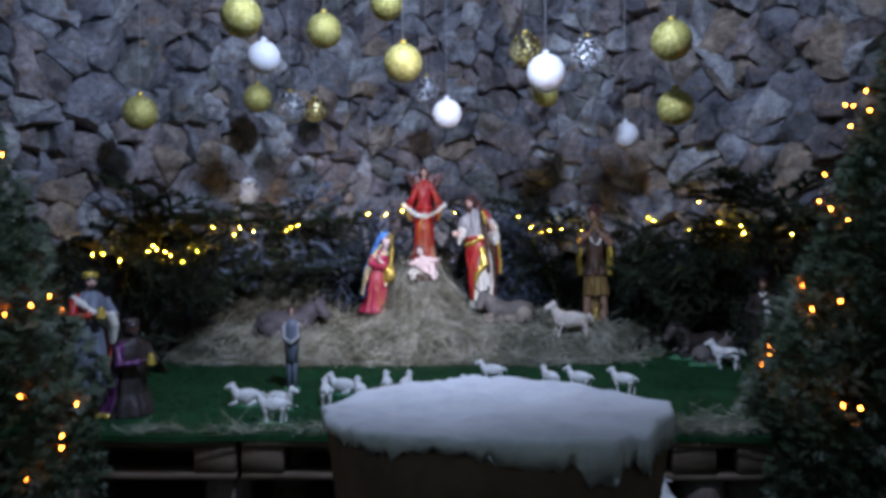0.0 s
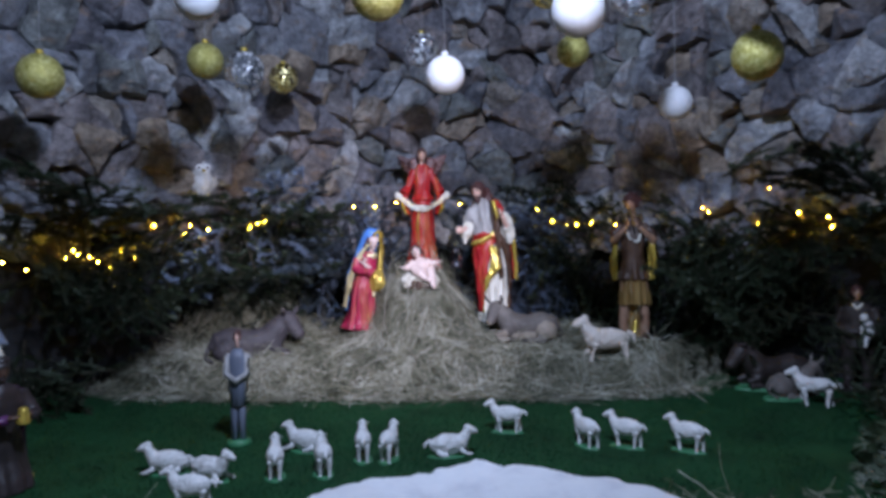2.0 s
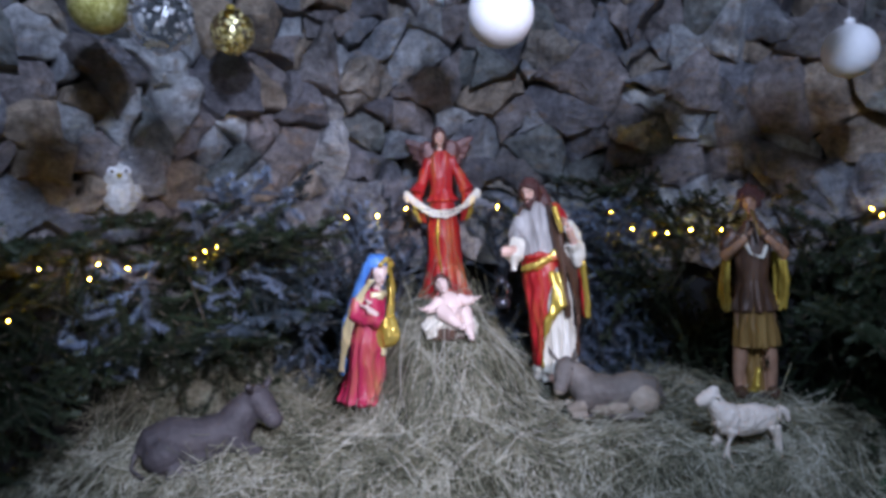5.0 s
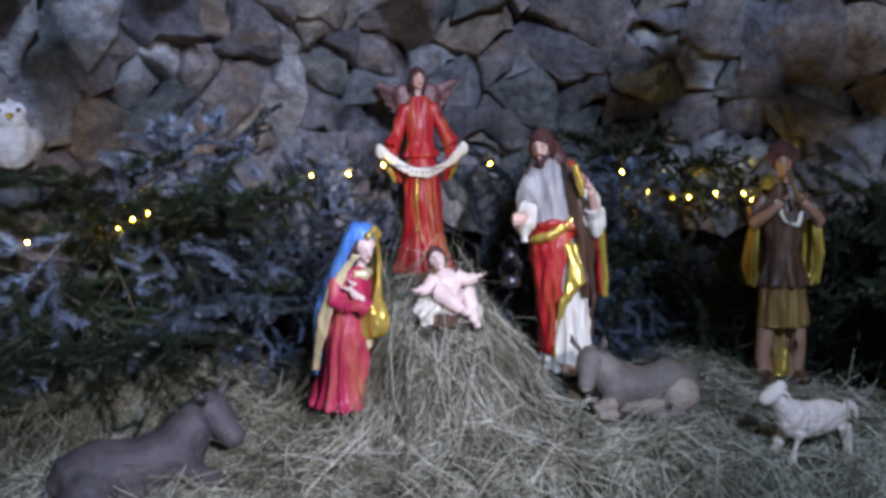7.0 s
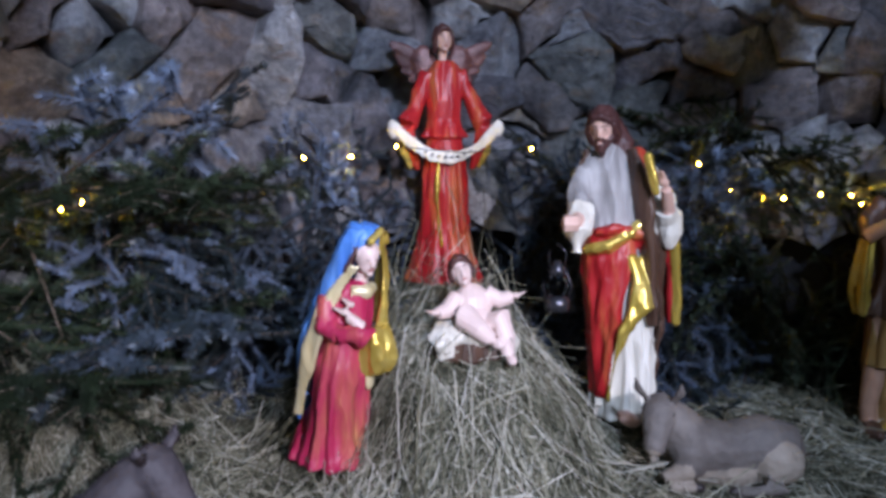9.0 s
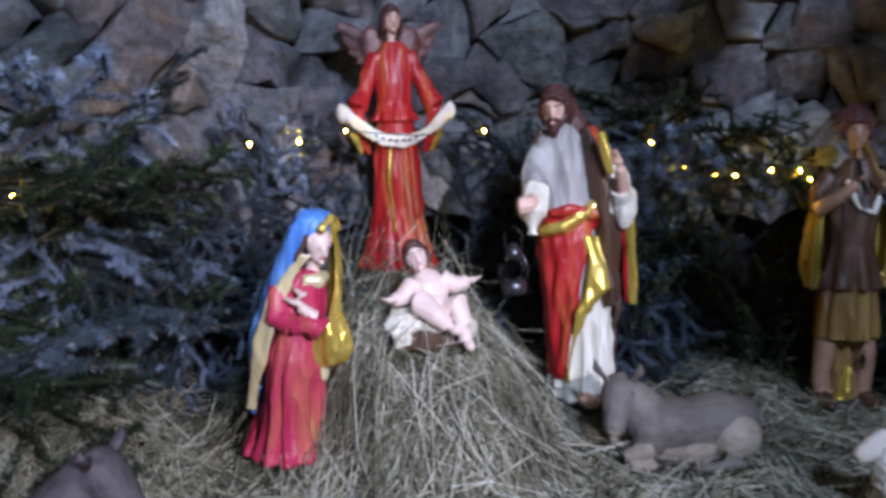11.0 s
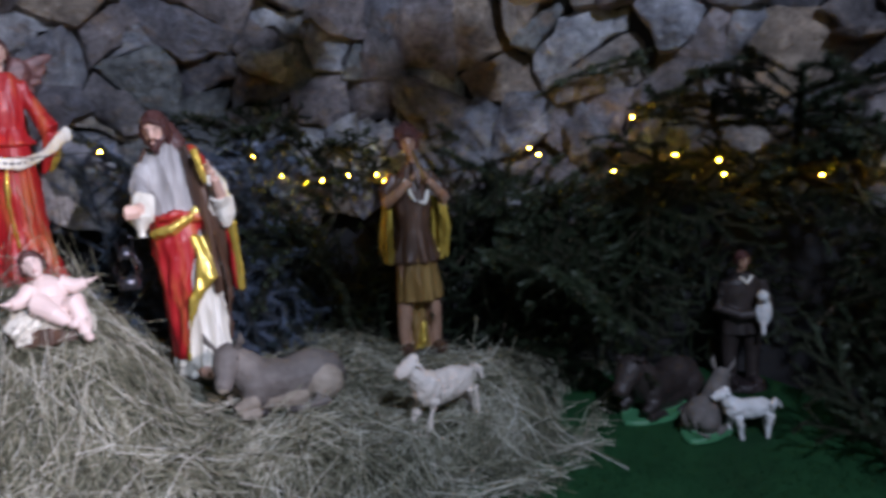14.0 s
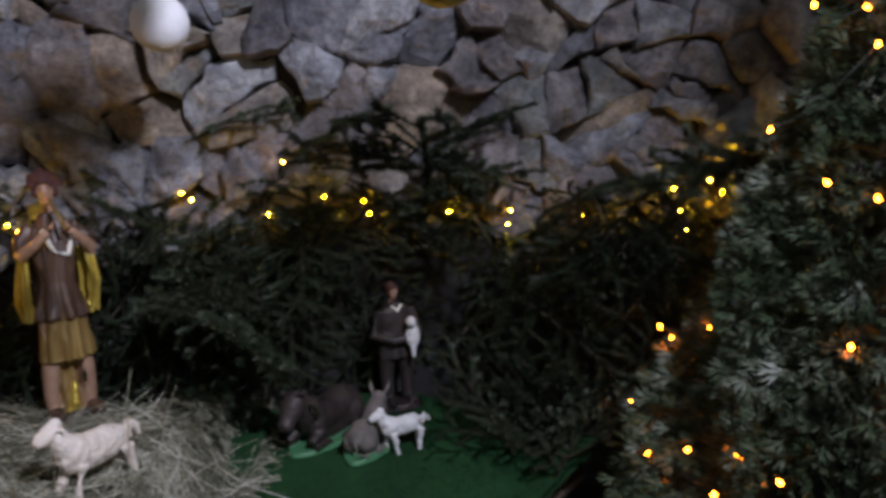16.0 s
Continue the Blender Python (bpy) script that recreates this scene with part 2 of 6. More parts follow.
PINKRED = mat("rose_paint", [(0.20, 0.005, 0.03), (0.40, 0.014, 0.065), (0.50, 0.035, 0.11), (0.56, 0.12, 0.11), (0.60, 0.32, 0.12)], 0.42, 0, 9, 0.1, 60, fine=0.2, stretch=(2.6, 2.6, 0.45), drape=0.75)
BLUE = mat("blue_paint", [(0.02, 0.10, 0.42), (0.09, 0.26, 0.66), (0.34, 0.52, 0.82)], 0.45, 0, 8, 0.1, 60, fine=0.2, stretch=(2.6, 2.6, 0.45), drape=0.75)
GOLD = mat("gold_paint", [(0.40, 0.26, 0.03), (0.68, 0.50, 0.10), (0.85, 0.70, 0.24)], 0.26, 0.55, 12, 0.1, 60)
CREAM = mat("cream_paint", [(0.50, 0.46, 0.38), (0.72, 0.69, 0.60), (0.80, 0.78, 0.72)], 0.45, 0, 10, 0.1, 60, stretch=(2.6, 2.6, 0.45), drape=0.75)
GREY = mat("silver_grey_paint", [(0.15, 0.14, 0.14), (0.30, 0.29, 0.285), (0.50, 0.49, 0.48)], 0.5, 0.0, 10, 0.1, 60, stretch=(2.6, 2.6, 0.45), drape=0.75)
BROWN = mat("brown_paint", [(0.035, 0.018, 0.012), (0.085, 0.045, 0.03), (0.15, 0.085, 0.055)], 0.45, 0, 12, 0.15, 70, stretch=(2.6, 2.6, 0.45), drape=0.75)
TAN = mat("ochre_paint", [(0.13, 0.075, 0.025), (0.27, 0.165, 0.055), (0.42, 0.28, 0.10)], 0.4, 0.2, 10, 0.1, 60, stretch=(2.6, 2.6, 0.45), drape=0.75)
SKIN = mat("flesh_paint", [(0.52, 0.30, 0.23), (0.64, 0.41, 0.33), (0.70, 0.49, 0.41)], 0.42, 0, 9, 0.05, 60)
PALE = mat("pale_flesh_paint", [(0.62, 0.46, 0.42), (0.74, 0.58, 0.53), (0.78, 0.64, 0.60)], 0.4, 0, 9, 0.05, 60)
HAIR = mat("hair_paint", [(0.025, 0.009, 0.009), (0.065, 0.024, 0.022), (0.13, 0.055, 0.048)], 0.5, 0, 25, 0.7, 90, stretch=(1, 1, 0.4))
WING = mat("wing_paint", [(0.05, 0.02, 0.02), (0.14, 0.06, 0.055), (0.30, 0.16, 0.15)], 0.45, 0.1, 22, 0.5, 70, stretch=(1, 1, 2))
PURPLE = mat("purple_paint", [(0.03, 0.008, 0.035), (0.08, 0.02, 0.085), (0.18, 0.06, 0.18)], 0.4, 0, 9, 0.1, 60, stretch=(2.6, 2.6, 0.45), drape=0.75)
DARK = mat("dark_paint", [(0.012, 0.010, 0.010), (0.03, 0.022, 0.022), (0.06, 0.04, 0.04)], 0.45, 0, 12, 0.2, 60)
SLATE = mat("slate_blue_paint", [(0.05, 0.06, 0.09), (0.13, 0.15, 0.20), (0.24, 0.27, 0.33)], 0.5, 0, 9, 0.1, 60, stretch=(2.6, 2.6, 0.45), drape=0.75)
FLEECE = mat("white_fleece_paint", [(0.42, 0.41, 0.39), (0.66, 0.66, 0.65), (0.78, 0.78, 0.78)], 0.6, 0, 30, 0.8, 130)
LAMBS = mat("cream_fleece_paint", [(0.50, 0.42, 0.35), (0.70, 0.61, 0.53), (0.80, 0.73, 0.67)], 0.6, 0, 18, 0.9, 110)
DONKEY = mat("donkey_grey_paint", [(0.055, 0.045, 0.04), (0.13, 0.115, 0.105), (0.22, 0.195, 0.17)], 0.68, 0, 10, 0.2, 60)
FAWN = mat("donkey_belly_paint", [(0.14, 0.115, 0.09), (0.27, 0.23, 0.185), (0.38, 0.33, 0.27)], 0.68, 0, 10, 0.2, 60)
OX = mat("ox_brown_paint", [(0.026, 0.022, 0.026), (0.062, 0.054, 0.060), (0.115, 0.10, 0.10)], 0.68, 0, 9, 0.2, 60)
BASEGREEN = mat("green_base_paint", [(0.03, 0.14, 0.06), (0.06, 0.24, 0.11)], 0.5, 0, 10, 0.2, 60)
STYRO = mat("white_glitter_foam", [(0.72, 0.72, 0.75), (0.82, 0.82, 0.84)], 0.6, 0, 40, 0.7, 220)
GBALL = mat("gold_glitter", [(0.18, 0.15, 0.02), (0.50, 0.45, 0.12), (0.88, 0.84, 0.45)], 0.36, 0.42, 70, 1.0, 230, fine=1.1)
CLEAR = glassy("clear_plastic", (0.90, 0.93, 0.98), 0.06)
AMBER = glassy("amber_plastic", (0.92, 0.84, 0.55))
SEQUIN = mat("silver_sequin", [(0.75, 0.76, 0.8), (0.9, 0.9, 0.92)], 0.38, 0.45, 10, 0, 60)
GSEQUIN = mat("gold_sequin", [(0.7, 0.58, 0.2), (0.9, 0.78, 0.4)], 0.36, 0.5, 10, 0, 60)
THREAD = mat("white_thread", [(0.35, 0.35, 0.37), (0.5, 0.5, 0.52)], 0.6, 0, 10, 0, 60)
WIRE = mat("dark_green_wire", [(0.01, 0.02, 0.012), (0.02, 0.03, 0.02)], 0.5, 0, 10, 0, 60)
WARM = glow("warm_bulb", (1.0, 0.55, 0.03), 560)
ORANGE = glow("orange_bulb", (1.0, 0.20, 0.02), 46)
STEEL = mat("lantern_steel", [(0.05, 0.05, 0.06), (0.12, 0.12, 0.14)], 0.35, 0.8, 10, 0.1, 60)
LINING = mat("pale_gold_paint", [(0.5, 0.40, 0.16), (0.75, 0.66, 0.40), (0.82, 0.77, 0.6)], 0.35, 0.3, 10, 0.1, 60, stretch=(2.6, 2.6, 0.45))
ROSE = mat("lip_paint", [(0.36, 0.13, 0.11), (0.46, 0.18, 0.16)], 0.45, 0, 9, 0.05, 60)
# darker flesh for dim figures: their shade is put into the colour
SHADED_SKIN = mat("shaded_flesh_paint", [(0.22, 0.12, 0.075), (0.36, 0.21, 0.14), (0.46, 0.29, 0.20)], 0.42, 0, 14, 0.1, 60)
DARKOX = mat("dark_ox_paint", [(0.012, 0.009, 0.008), (0.03, 0.022, 0.02), (0.055, 0.04, 0.035)], 0.55, 0, 9, 0.2, 60)
INK = mat("grey_ink", [(0.2, 0.19, 0.18), (0.26, 0.25, 0.24)], 0.6, 0, 10, 0, 60)


CLOTHS = {RED, PINKRED, BLUE, CREAM, GREY, BROWN, TAN, PURPLE, SLATE, GOLD, LINING, DARK}


# ---------------------------------------------------------------- helpers
class Clay:
    """Gathers lofts, tubes and balls into one mesh with several paints."""

    def __init__(self, *mats):
        self.v, self.f, self.m, self.mats = [], [], [], list(mats)
        self.fine, self.small = False, set()

    def idx(self, material):
        if material not in self.mats:
            self.mats.append(material)
        return self.mats.index(material)

    def grid(self, rows, material, closed=True, cap0=False, cap1=False):
        k, base, n, first = self.idx(material), len(self.v), len(rows[0]), len(self.f)
        for r in rows:
            self.v += [tuple(p) for p in r]
        for i in range(len(rows) - 1):
            for j in range(n if closed else n - 1):
                a, b = base + i * n + j, base + i * n + (j + 1) % n
                self.f.append((a, b, b + n, a + n))
                self.m.append(k)
        if cap0:
            self.f.append(tuple(base + j for j in reversed(range(n))))
            self.m.append(k)
        if cap1:
            self.f.append(tuple(base + (len(rows) - 1) * n + j for j in range(n)))
            self.m.append(k)
        if self.fine:
            self.small.update(range(first, len(self.f)))
        return self

    def loft(self, rings, material, n=28, folds=9, phase=0.0, arc=None, caps=True):
        """rings: (x, y, z, rx, ry, fold). arc: (start, end) degrees for an open mantle with a thickness."""
        rows = []
        if arc:
            th = np.radians(np.linspace(arc[0], arc[1], n))
            for x, y, z, rx, ry, fo in rings:
                w = 1 + fo * np.cos(folds * th + phase + 3 * z)
                out = [(x + rx * math.cos(t) * s, y + ry * math.sin(t) * s, z) for t, s in zip(th, w)]
                inn = [(x + (rx - 0.006) * math.cos(t) * s, y + (ry - 0.006) * math.sin(t) * s, z) for t, s in zip(th, w)]
                rows.append(out + inn[::-1])
        else:
            th = np.linspace(0, 2 * math.pi, n, endpoint=False)
            for x, y, z, rx, ry, fo in rings:
                w = 1 + fo * (np.cos(folds * th + phase + 3 * z) + 0.5 * np.cos((folds + 4) * th - phase))
                rows.append([(x + rx * math.cos(t) * s, y + ry * math.sin(t) * s, z) for t, s in zip(th, w)])
        return self.grid(rows, material, True, caps, caps)

    def drape(self, rings, material, n=28, folds=9, phase=0.0):
        """An open cloth with a thickness. rings: (x, y, z, rx, ry, fold, start, end) with the angles in degrees."""
        rows = []
        for x, y, z, rx, ry, fo, a0, a1 in rings:
            out, inn = [], []
            for k in range(n):
                t = radians(a0 + (a1 - a0) * k / (n - 1))
                s = 1 + fo * math.cos(folds * t + phase + 3 * z)
                out.append((x + rx * math.cos(t) * s, y + ry * math.sin(t) * s, z))
                inn.append((x + (rx - 0.006) * math.cos(t) * s, y + (ry - 0.006) * math.sin(t) * s, z))
            rows.append(out + inn[::-1])
        return self.grid(rows, material, True, True, True)

    def tube(self, pts, radii, material, n=10, flat=1.0):
        pts = [Vector(p) for p in pts]
        rows = []
        for i, p in enumerate(pts):
            d = (pts[min(i + 1, len(pts) - 1)] - pts[max(i - 1, 0)]).normalized()
            side = d.cross(Vector((0.13, 0.21, 1.0))).normalized() if abs(d.z) < 0.95 else d.cross(Vector((1, 0.1, 0))).normalized()
            up = side.cross(d)
            r = radii[i]
            rows.append([p + side * (r * math.cos(a)) + up * (r * flat * math.sin(a)) for a in np.linspace(0, 2 * math.pi, n, endpoint=False)])
        return self.grid(rows, material, True, True, True)

    def ball(self, c, r, material, n=14, rough=0.0, turn=None, seed=0):
        c = Vector(c)
        r = Vector(r) if hasattr(r, "__len__") else Vector((r, r, r))
        q = Euler([radians(a) for a in turn]).to_matrix() if turn else Matrix.Identity(3)
        rows = []
        for i in range(1, n // 2 + 1):
            ph = math.pi * (i - 0.5) / (n // 2)
            row = []
            for j in range(n):
                t = 2 * math.pi * j / n
                u = Vector((math.sin(ph) * math.cos(t), math.sin(ph) * math.sin(t), -math.cos(ph)))
                s = 1 + rough * noise.noise(u * 2.3 + Vector((seed, 0, 0))) * 2
                row.append(c + q @ Vector((u.x * r.x * s, u.y * r.y * s, u.z * r.z * s)))
            rows.append(row)
        return self.grid(rows, material, True, True, True)

    def mesh(self, name, smooth=True):
        me = bpy.data.meshes.new(name)
        me.from_pydata([tuple(p) for p in self.v], [], self.f)
        for m in self.mats:
            me.materials.append(m)
        me.polygons.foreach_set("material_index", self.m)
        me.polygons.foreach_set("use_smooth", [smooth] * len(self.f))
        me.update()
        return me

    def cast(self, name, voxel, fold=0.0, soft=2, rough=0.0):
        """One cast body: the lofts fused into a skin, paints kept, cloth folds pressed into it."""
        big = [i for i in range(len(self.f)) if i not in self.small]
        raw = bpy.data.meshes.new("core")
        raw.from_pydata([tuple(p) for p in self.v], [], [self.f[i] for i in big])
        core = bpy.data.objects.new("core", raw)
        scene.collection.objects.link(core)
        mod = core.modifiers.new("fuse", "REMESH")
        mod.mode, mod.voxel_size = "VOXEL", voxel
        me = bpy.data.meshes.new_from_object(core.evaluated_get(bpy.context.evaluated_depsgraph_get()))
        tree = BVHTree.FromPolygons([tuple(p) for p in self.v], [self.f[i] for i in big])
        V = np.empty(len(me.vertices) * 3)
        me.vertices.foreach_get("co", V)
        V = V.reshape(-1, 3)
        E = np.empty(len(me.edges) * 2, dtype=np.int32)
        me.edges.foreach_get("vertices", E)
        E = E.reshape(-1, 2)
        F = [tuple(p.vertices) for p in me.polygons]
        paint = [self.m[big[tree.find_nearest(p.center)[2]]] for p in me.polygons]
        deg = np.bincount(E.ravel(), minlength=len(V)).astype(float)[:, None]
        for _ in range(soft):
            acc = np.zeros_like(V)
            np.add.at(acc, E[:, 0], V[E[:, 1]])
            np.add.at(acc, E[:, 1], V[E[:, 0]])
            V = 0.5 * V + 0.5 * acc / np.maximum(deg, 1)
        me.vertices.foreach_set("co", V.ravel())
        me.update()
        N = np.array([v.normal for v in me.vertices])
        cloth = np.zeros(len(V))
        for f, k in zip(F, paint):
            if self.mats[k] in CLOTHS:
                for i in f:
                    cloth[i] += 0.25
        h = np.zeros(len(V))
        for i, (x, y, z) in enumerate(V):
            if fold and cloth[i] > 0.3:
                warp = 0.5 * noise.noise(Vector((x * 9, y * 9, z * 7)))
                a = noise.noise(Vector((x * 23 + warp * 2, y * 23, z * 4.5 + 4)))
                b = noise.noise(Vector((x * 55, y * 55 + warp, z * 12 + 9)))
                h[i] = min(1.0, cloth[i]) * fold * ((1 - 2.4 * abs(a)) + 0.35 * (1 - 2.4 * abs(b)) - 0.35)
            elif rough:
                h[i] = rough * (noise.noise(Vector((x * 60, y * 60, z * 60))) + 0.6 * noise.noise(Vector((x * 130, y * 130, z * 130))))
        V = V + N * h[:, None]
        base = len(V)
        extra = sorted(self.small)
        used = sorted({j for i in extra for j in self.f[i]})
        at = {j: base + k for k, j in enumerate(used)}
        verts = V.tolist() + [tuple(self.v[j]) for j in used]
        out = bpy.data.meshes.new(name)
        out.from_pydata(verts, [], F + [tuple(at[j] for j in self.f[i]) for i in extra])
        for mt in self.mats:
            out.materials.append(mt)
        out.polygons.foreach_set("material_index", paint + [self.m[i] for i in extra])
        out.polygons.foreach_set("use_smooth", [True] * len(out.polygons))
        out.update()
        bpy.data.objects.remove(core)
        bpy.data.meshes.remove(raw)
        bpy.data.meshes.remove(me)
        return out

    def put(self, name, m, label="", category="", group="", kind="", smooth=True, parent=None, voxel=0.0, fold=0.0, rough=0.0, soft=2):
        ob = new(name, self.cast(name, voxel, fold, soft, rough) if voxel else self.mesh(name, smooth))
        if parent:
            ob.parent = parent
        ob.matrix_basis = m
        return tagged(ob, label, category, group, kind)


def part(name, clay, parent, label="", m=None, smooth=True):
    ob = new(name, clay.mesh(name, smooth) if isinstance(clay, Clay) else clay)
    ob.parent = parent
    if m:
        ob.matrix_basis = m
    return tagged(ob, label)


def thing(name, m, label, category, group="", kind=""):
    ob = new(name)
    ob.empty_display_size = 0.05
    ob.matrix_basis = m
    return tagged(ob, label, category, group, kind)


def box(clay, x0, x1, y0, y1, z0, z1, material, bev=0.003):
    rows = []
    for z, b in ((z0, bev), (z0 + bev, 0), (z1 - bev, 0), (z1, bev)):
        c = bev
        rows.append([(x0 + b + c, y0 + b, z), (x1 - b - c, y0 + b, z), (x1 - b, y0 + b + c, z), (x1 - b, y1 - b - c, z),
                     (x1 - b - c, y1 - b, z), (x0 + b + c, y1 - b, z), (x0 + b, y1 - b - c, z), (x0 + b, y0 + b + c, z)])
    return clay.grid(rows, material, True, True, True)


def smooth01(a, b, x):
    t = min(1.0, max(0.0, (x - a) / (b - a)))
    return t * t * (3 - 2 * t)


# ---------------------------------------------------------------- ground, platform, added overhead slab
ground = Clay().grid([[(-400, -400, 0), (-400, 400, 0)], [(400, -400, 0), (400, 400, 0)]], FLOOR, closed=False)
ground.f = [tuple(reversed(f)) for f in ground.f]
ground.put("ground", pose(0, 0, 0), "dark grey paved ground in front of the grotto", "ground", kind="structure")


def turf_z(x, y):
    return 0.89 + 0.06 * max(0.0, y - 3.0) + 0.004 * noise.noise(Vector((x * 3, y * 3, 0)))


def wall_y(x):
    return 4.76 - 0.38 * (x - 0.1) ** 2


XS = np.linspace(-2.75, 2.85, 1200)
YS = 4.76 - 0.38 * (XS - 0.1) ** 2
ARC = np.concatenate([[0], np.cumsum(np.hypot(np.diff(XS), np.diff(YS)))])


def wall_pt(u, z, d):
    """A place on the curved stone wall: u along it, z up, d out of it."""
    x, y = np.interp(u, ARC, XS), np.interp(u, ARC, YS)
    s = -0.76 * (x - 0.1)
    k = 1 / math.sqrt(1 + s * s)
    d = d + 0.2 * max(0.0, z - 1.75)
    return (x + s * k * d, y - k * d, z)


front = [(x, 2.25 + 0.012 * math.sin(9 * x) + 0.75 * smooth01(1.10, 1.28, x)) for x in np.linspace(-1.85, 1.75, 73)]
rows = []
for k in range(34):
    f = k / 33
    row = []
    for x, y0 in front:
        y = y0 + (max(2.4, wall_y(x) - 0.02) - y0) * f
        row.append((x, y, turf_z(x, y)))
    rows.append(row)
turf = Clay().grid(rows, TURF, closed=False)
turf.grid([[(x, y - 0.004, turf_z(x, y) - 0.018) for x, y in front], [(x, y - 0.004, turf_z(x, y)) for x, y in front]], TURF, closed=False)
turf_ob = turf.put("turf", pose(0, 0, 0), "dark green artificial grass sheet laid over the platform", "turf", kind="structure")
cnt = 60000
bx, by = NP.uniform(-1.7, 1.6, cnt), NP.uniform(2.26, 3.75, cnt)
keep = (bx < 1.12) | (by > 3.02)
bx, by = bx[keep], by[keep]
cnt = len(bx)
bz = 0.889 + 0.06 * np.maximum(0, by - 3.0)
an, ln = NP.uniform(0, 6.28, cnt), NP.uniform(0.006, 0.014, cnt)
tip = NP.normal(0, 0.006, (2, cnt))
vv = np.empty((cnt, 3, 3))
vv[:, 0] = np.stack([bx + 0.0012 * np.cos(an), by + 0.0012 * np.sin(an), bz], 1)
vv[:, 1] = np.stack([bx - 0.0012 * np.cos(an), by - 0.0012 * np.sin(an), bz], 1)
vv[:, 2] = np.stack([bx + tip[0], by + tip[1], bz + ln], 1)
me = bpy.data.meshes.new("turf_blades")
me.from_pydata(vv.reshape(-1, 3).tolist(), [], np.arange(cnt * 3).reshape(-1, 3).tolist())
me.materials.append(TURF)
part("turf_blades", me, turf_ob)["kind"] = "stuff"

# wooden pallets under the turf, on logs
PALLET_Z = 0.868


def pallet(x0, y0, w=1.19):
    p = thing("pallet", pose(x0, y0, PALLET_Z - 0.13), "weathered brown wooden pallet carrying the turf", "pallet", "pallets of the platform")
    for i in range(5):
        y = 0.01 + i * 0.172
        part("deck_board", box(Clay(), 0, w, y, y + 0.11, 0.108, 0.13, WOOD), p)
    for i in range(3):
        y = 0.01 + i * 0.34
        part("bottom_board", box(Clay(), 0, w, y, y + 0.10, 0, 0.022, WOOD), p)
        for x in (0, w / 2 - 0.07, w - 0.14):
            part("block", box(Clay(), x, x + 0.14, y, y + 0.10, 0.0225, 0.1075, WOOD), p)
    return p


for x0 in (-1.83, -0.62, 0.59):
    for y0 in (2.262, 3.07):
        pallet(x0, y0, 0.56 if (x0, y0) == (0.59, 2.262) else 1.19)


def log(x, y, r, h, label):
    c = Clay()
    rings = []
    for i in range(9):
        z = h * i / 8
        rr = r * (1 + 0.05 * math.sin(5 * i + x * 9)) * (0.93 if i in (0, 8) else 1)
        rings.append((0.01 * math.sin(i), 0.01 * math.cos(i * 1.3), z, rr, rr * 0.96, 0.03))
    c.loft(rings, LOG, 22, 7)
    return c.put("log", pose(x, y, 0), label, "log", "logs under the platform")


for x in (-1.7, -1.2, -0.7, -0.2, 0.3, 0.66, 0.9, 1.08):
    log(x, 2.36 + 0.03 * math.sin(7 * x), 0.085, PALLET_Z - 0.13, "upright grey-brown bark log under the pallets")
for x in (-1.7, -0.7, 0.3, 1.3):
    log(x, 3.3, 0.085, PALLET_Z - 0.13, "upright grey-brown bark log under the pallets")

# near-black backing sheets: mortar between stones, painted shade below 1.5 m
c = Clay()
c.grid([[wall_pt(u, z, -0.07) for u in np.linspace(0, ARC[-1], 60)] for z in np.linspace(0, 3.75, 20)], MORTAR_SHADE, closed=False)
c.grid([[wall_pt(u, z, -0.4) for u in np.linspace(0, ARC[-1], 60)] for z in np.linspace(0, 3.75, 20)], MORTAR_SHADE, closed=False)
wall = c.put("wall_north", pose(0, 0, 0), "curved grotto wall of rough broken grey stones", "wall", kind="structure")
# unseen slab, added to hold the threads and block sky light from above
c = Clay()
c.grid([[(x, 1.5, 3.62) for x in np.linspace(-2.9, 3.0, 20)], [(x, max(1.9, wall_y(x) + 0.3), 3.62) for x in np.linspace(-2.9, 3.0, 20)],
        [(x, max(1.9, wall_y(x) + 0.3), 3.8) for x in np.linspace(-2.9, 3.0, 20)], [(x, 1.5, 3.8) for x in np.linspace(-2.9, 3.0, 20)], [(x, 1.5, 3.62) for x in np.linspace(-2.9, 3.0, 20)]], SLAB, closed=False)
c.put("ceiling", pose(0, 0, 0), "unseen plain grey slab added over the grotto", "ceiling", kind="structure")


# ---------------------------------------------------------------- hay
def hay_toe(x):
    return 3.56 + 0.02 * math.sin(11 * x) + 0.28 * smooth01(0.75, 1.25, x) + 0.15 * smooth01(-1.1, -1.5, x)


def hay_z(x, y):
    t0 = hay_toe(x)
    z = turf_z(x, y) - 0.02 + 0.11 * smooth01(t0, t0 + 0.22, y) + 0.05 * smooth01(3.8, 4.25, y)
    r = math.hypot(x + 0.14, (y - 4.15) * 0.95)
    z += 0.225 * (1 - smooth01(0.08, 0.345, r))
    z += 0.30 * math.exp(-((x + 0.16) ** 2 + (y - 4.56) ** 2) / 0.045)
    z += 0.15 * math.exp(-((x + 0.95) ** 2 / 0.10 + (y - 4.22) ** 2 / 0.03))
    z -= 0.10 * smooth01(0.85, 1.5, x) + 0.08 * smooth01(0.62, 0.85, x) * smooth01(3.95, 4.2, y)
    z -= 0.12 * math.exp(-((x + 0.66) ** 2 + (y - 4.27) ** 2) / 0.012)
    return z + 0.026 * noise.noise(Vector((x * 10, y * 10, 3))) + 0.022 * noise.noise(Vector((x * 4, y * 4, 8)))


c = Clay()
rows = []
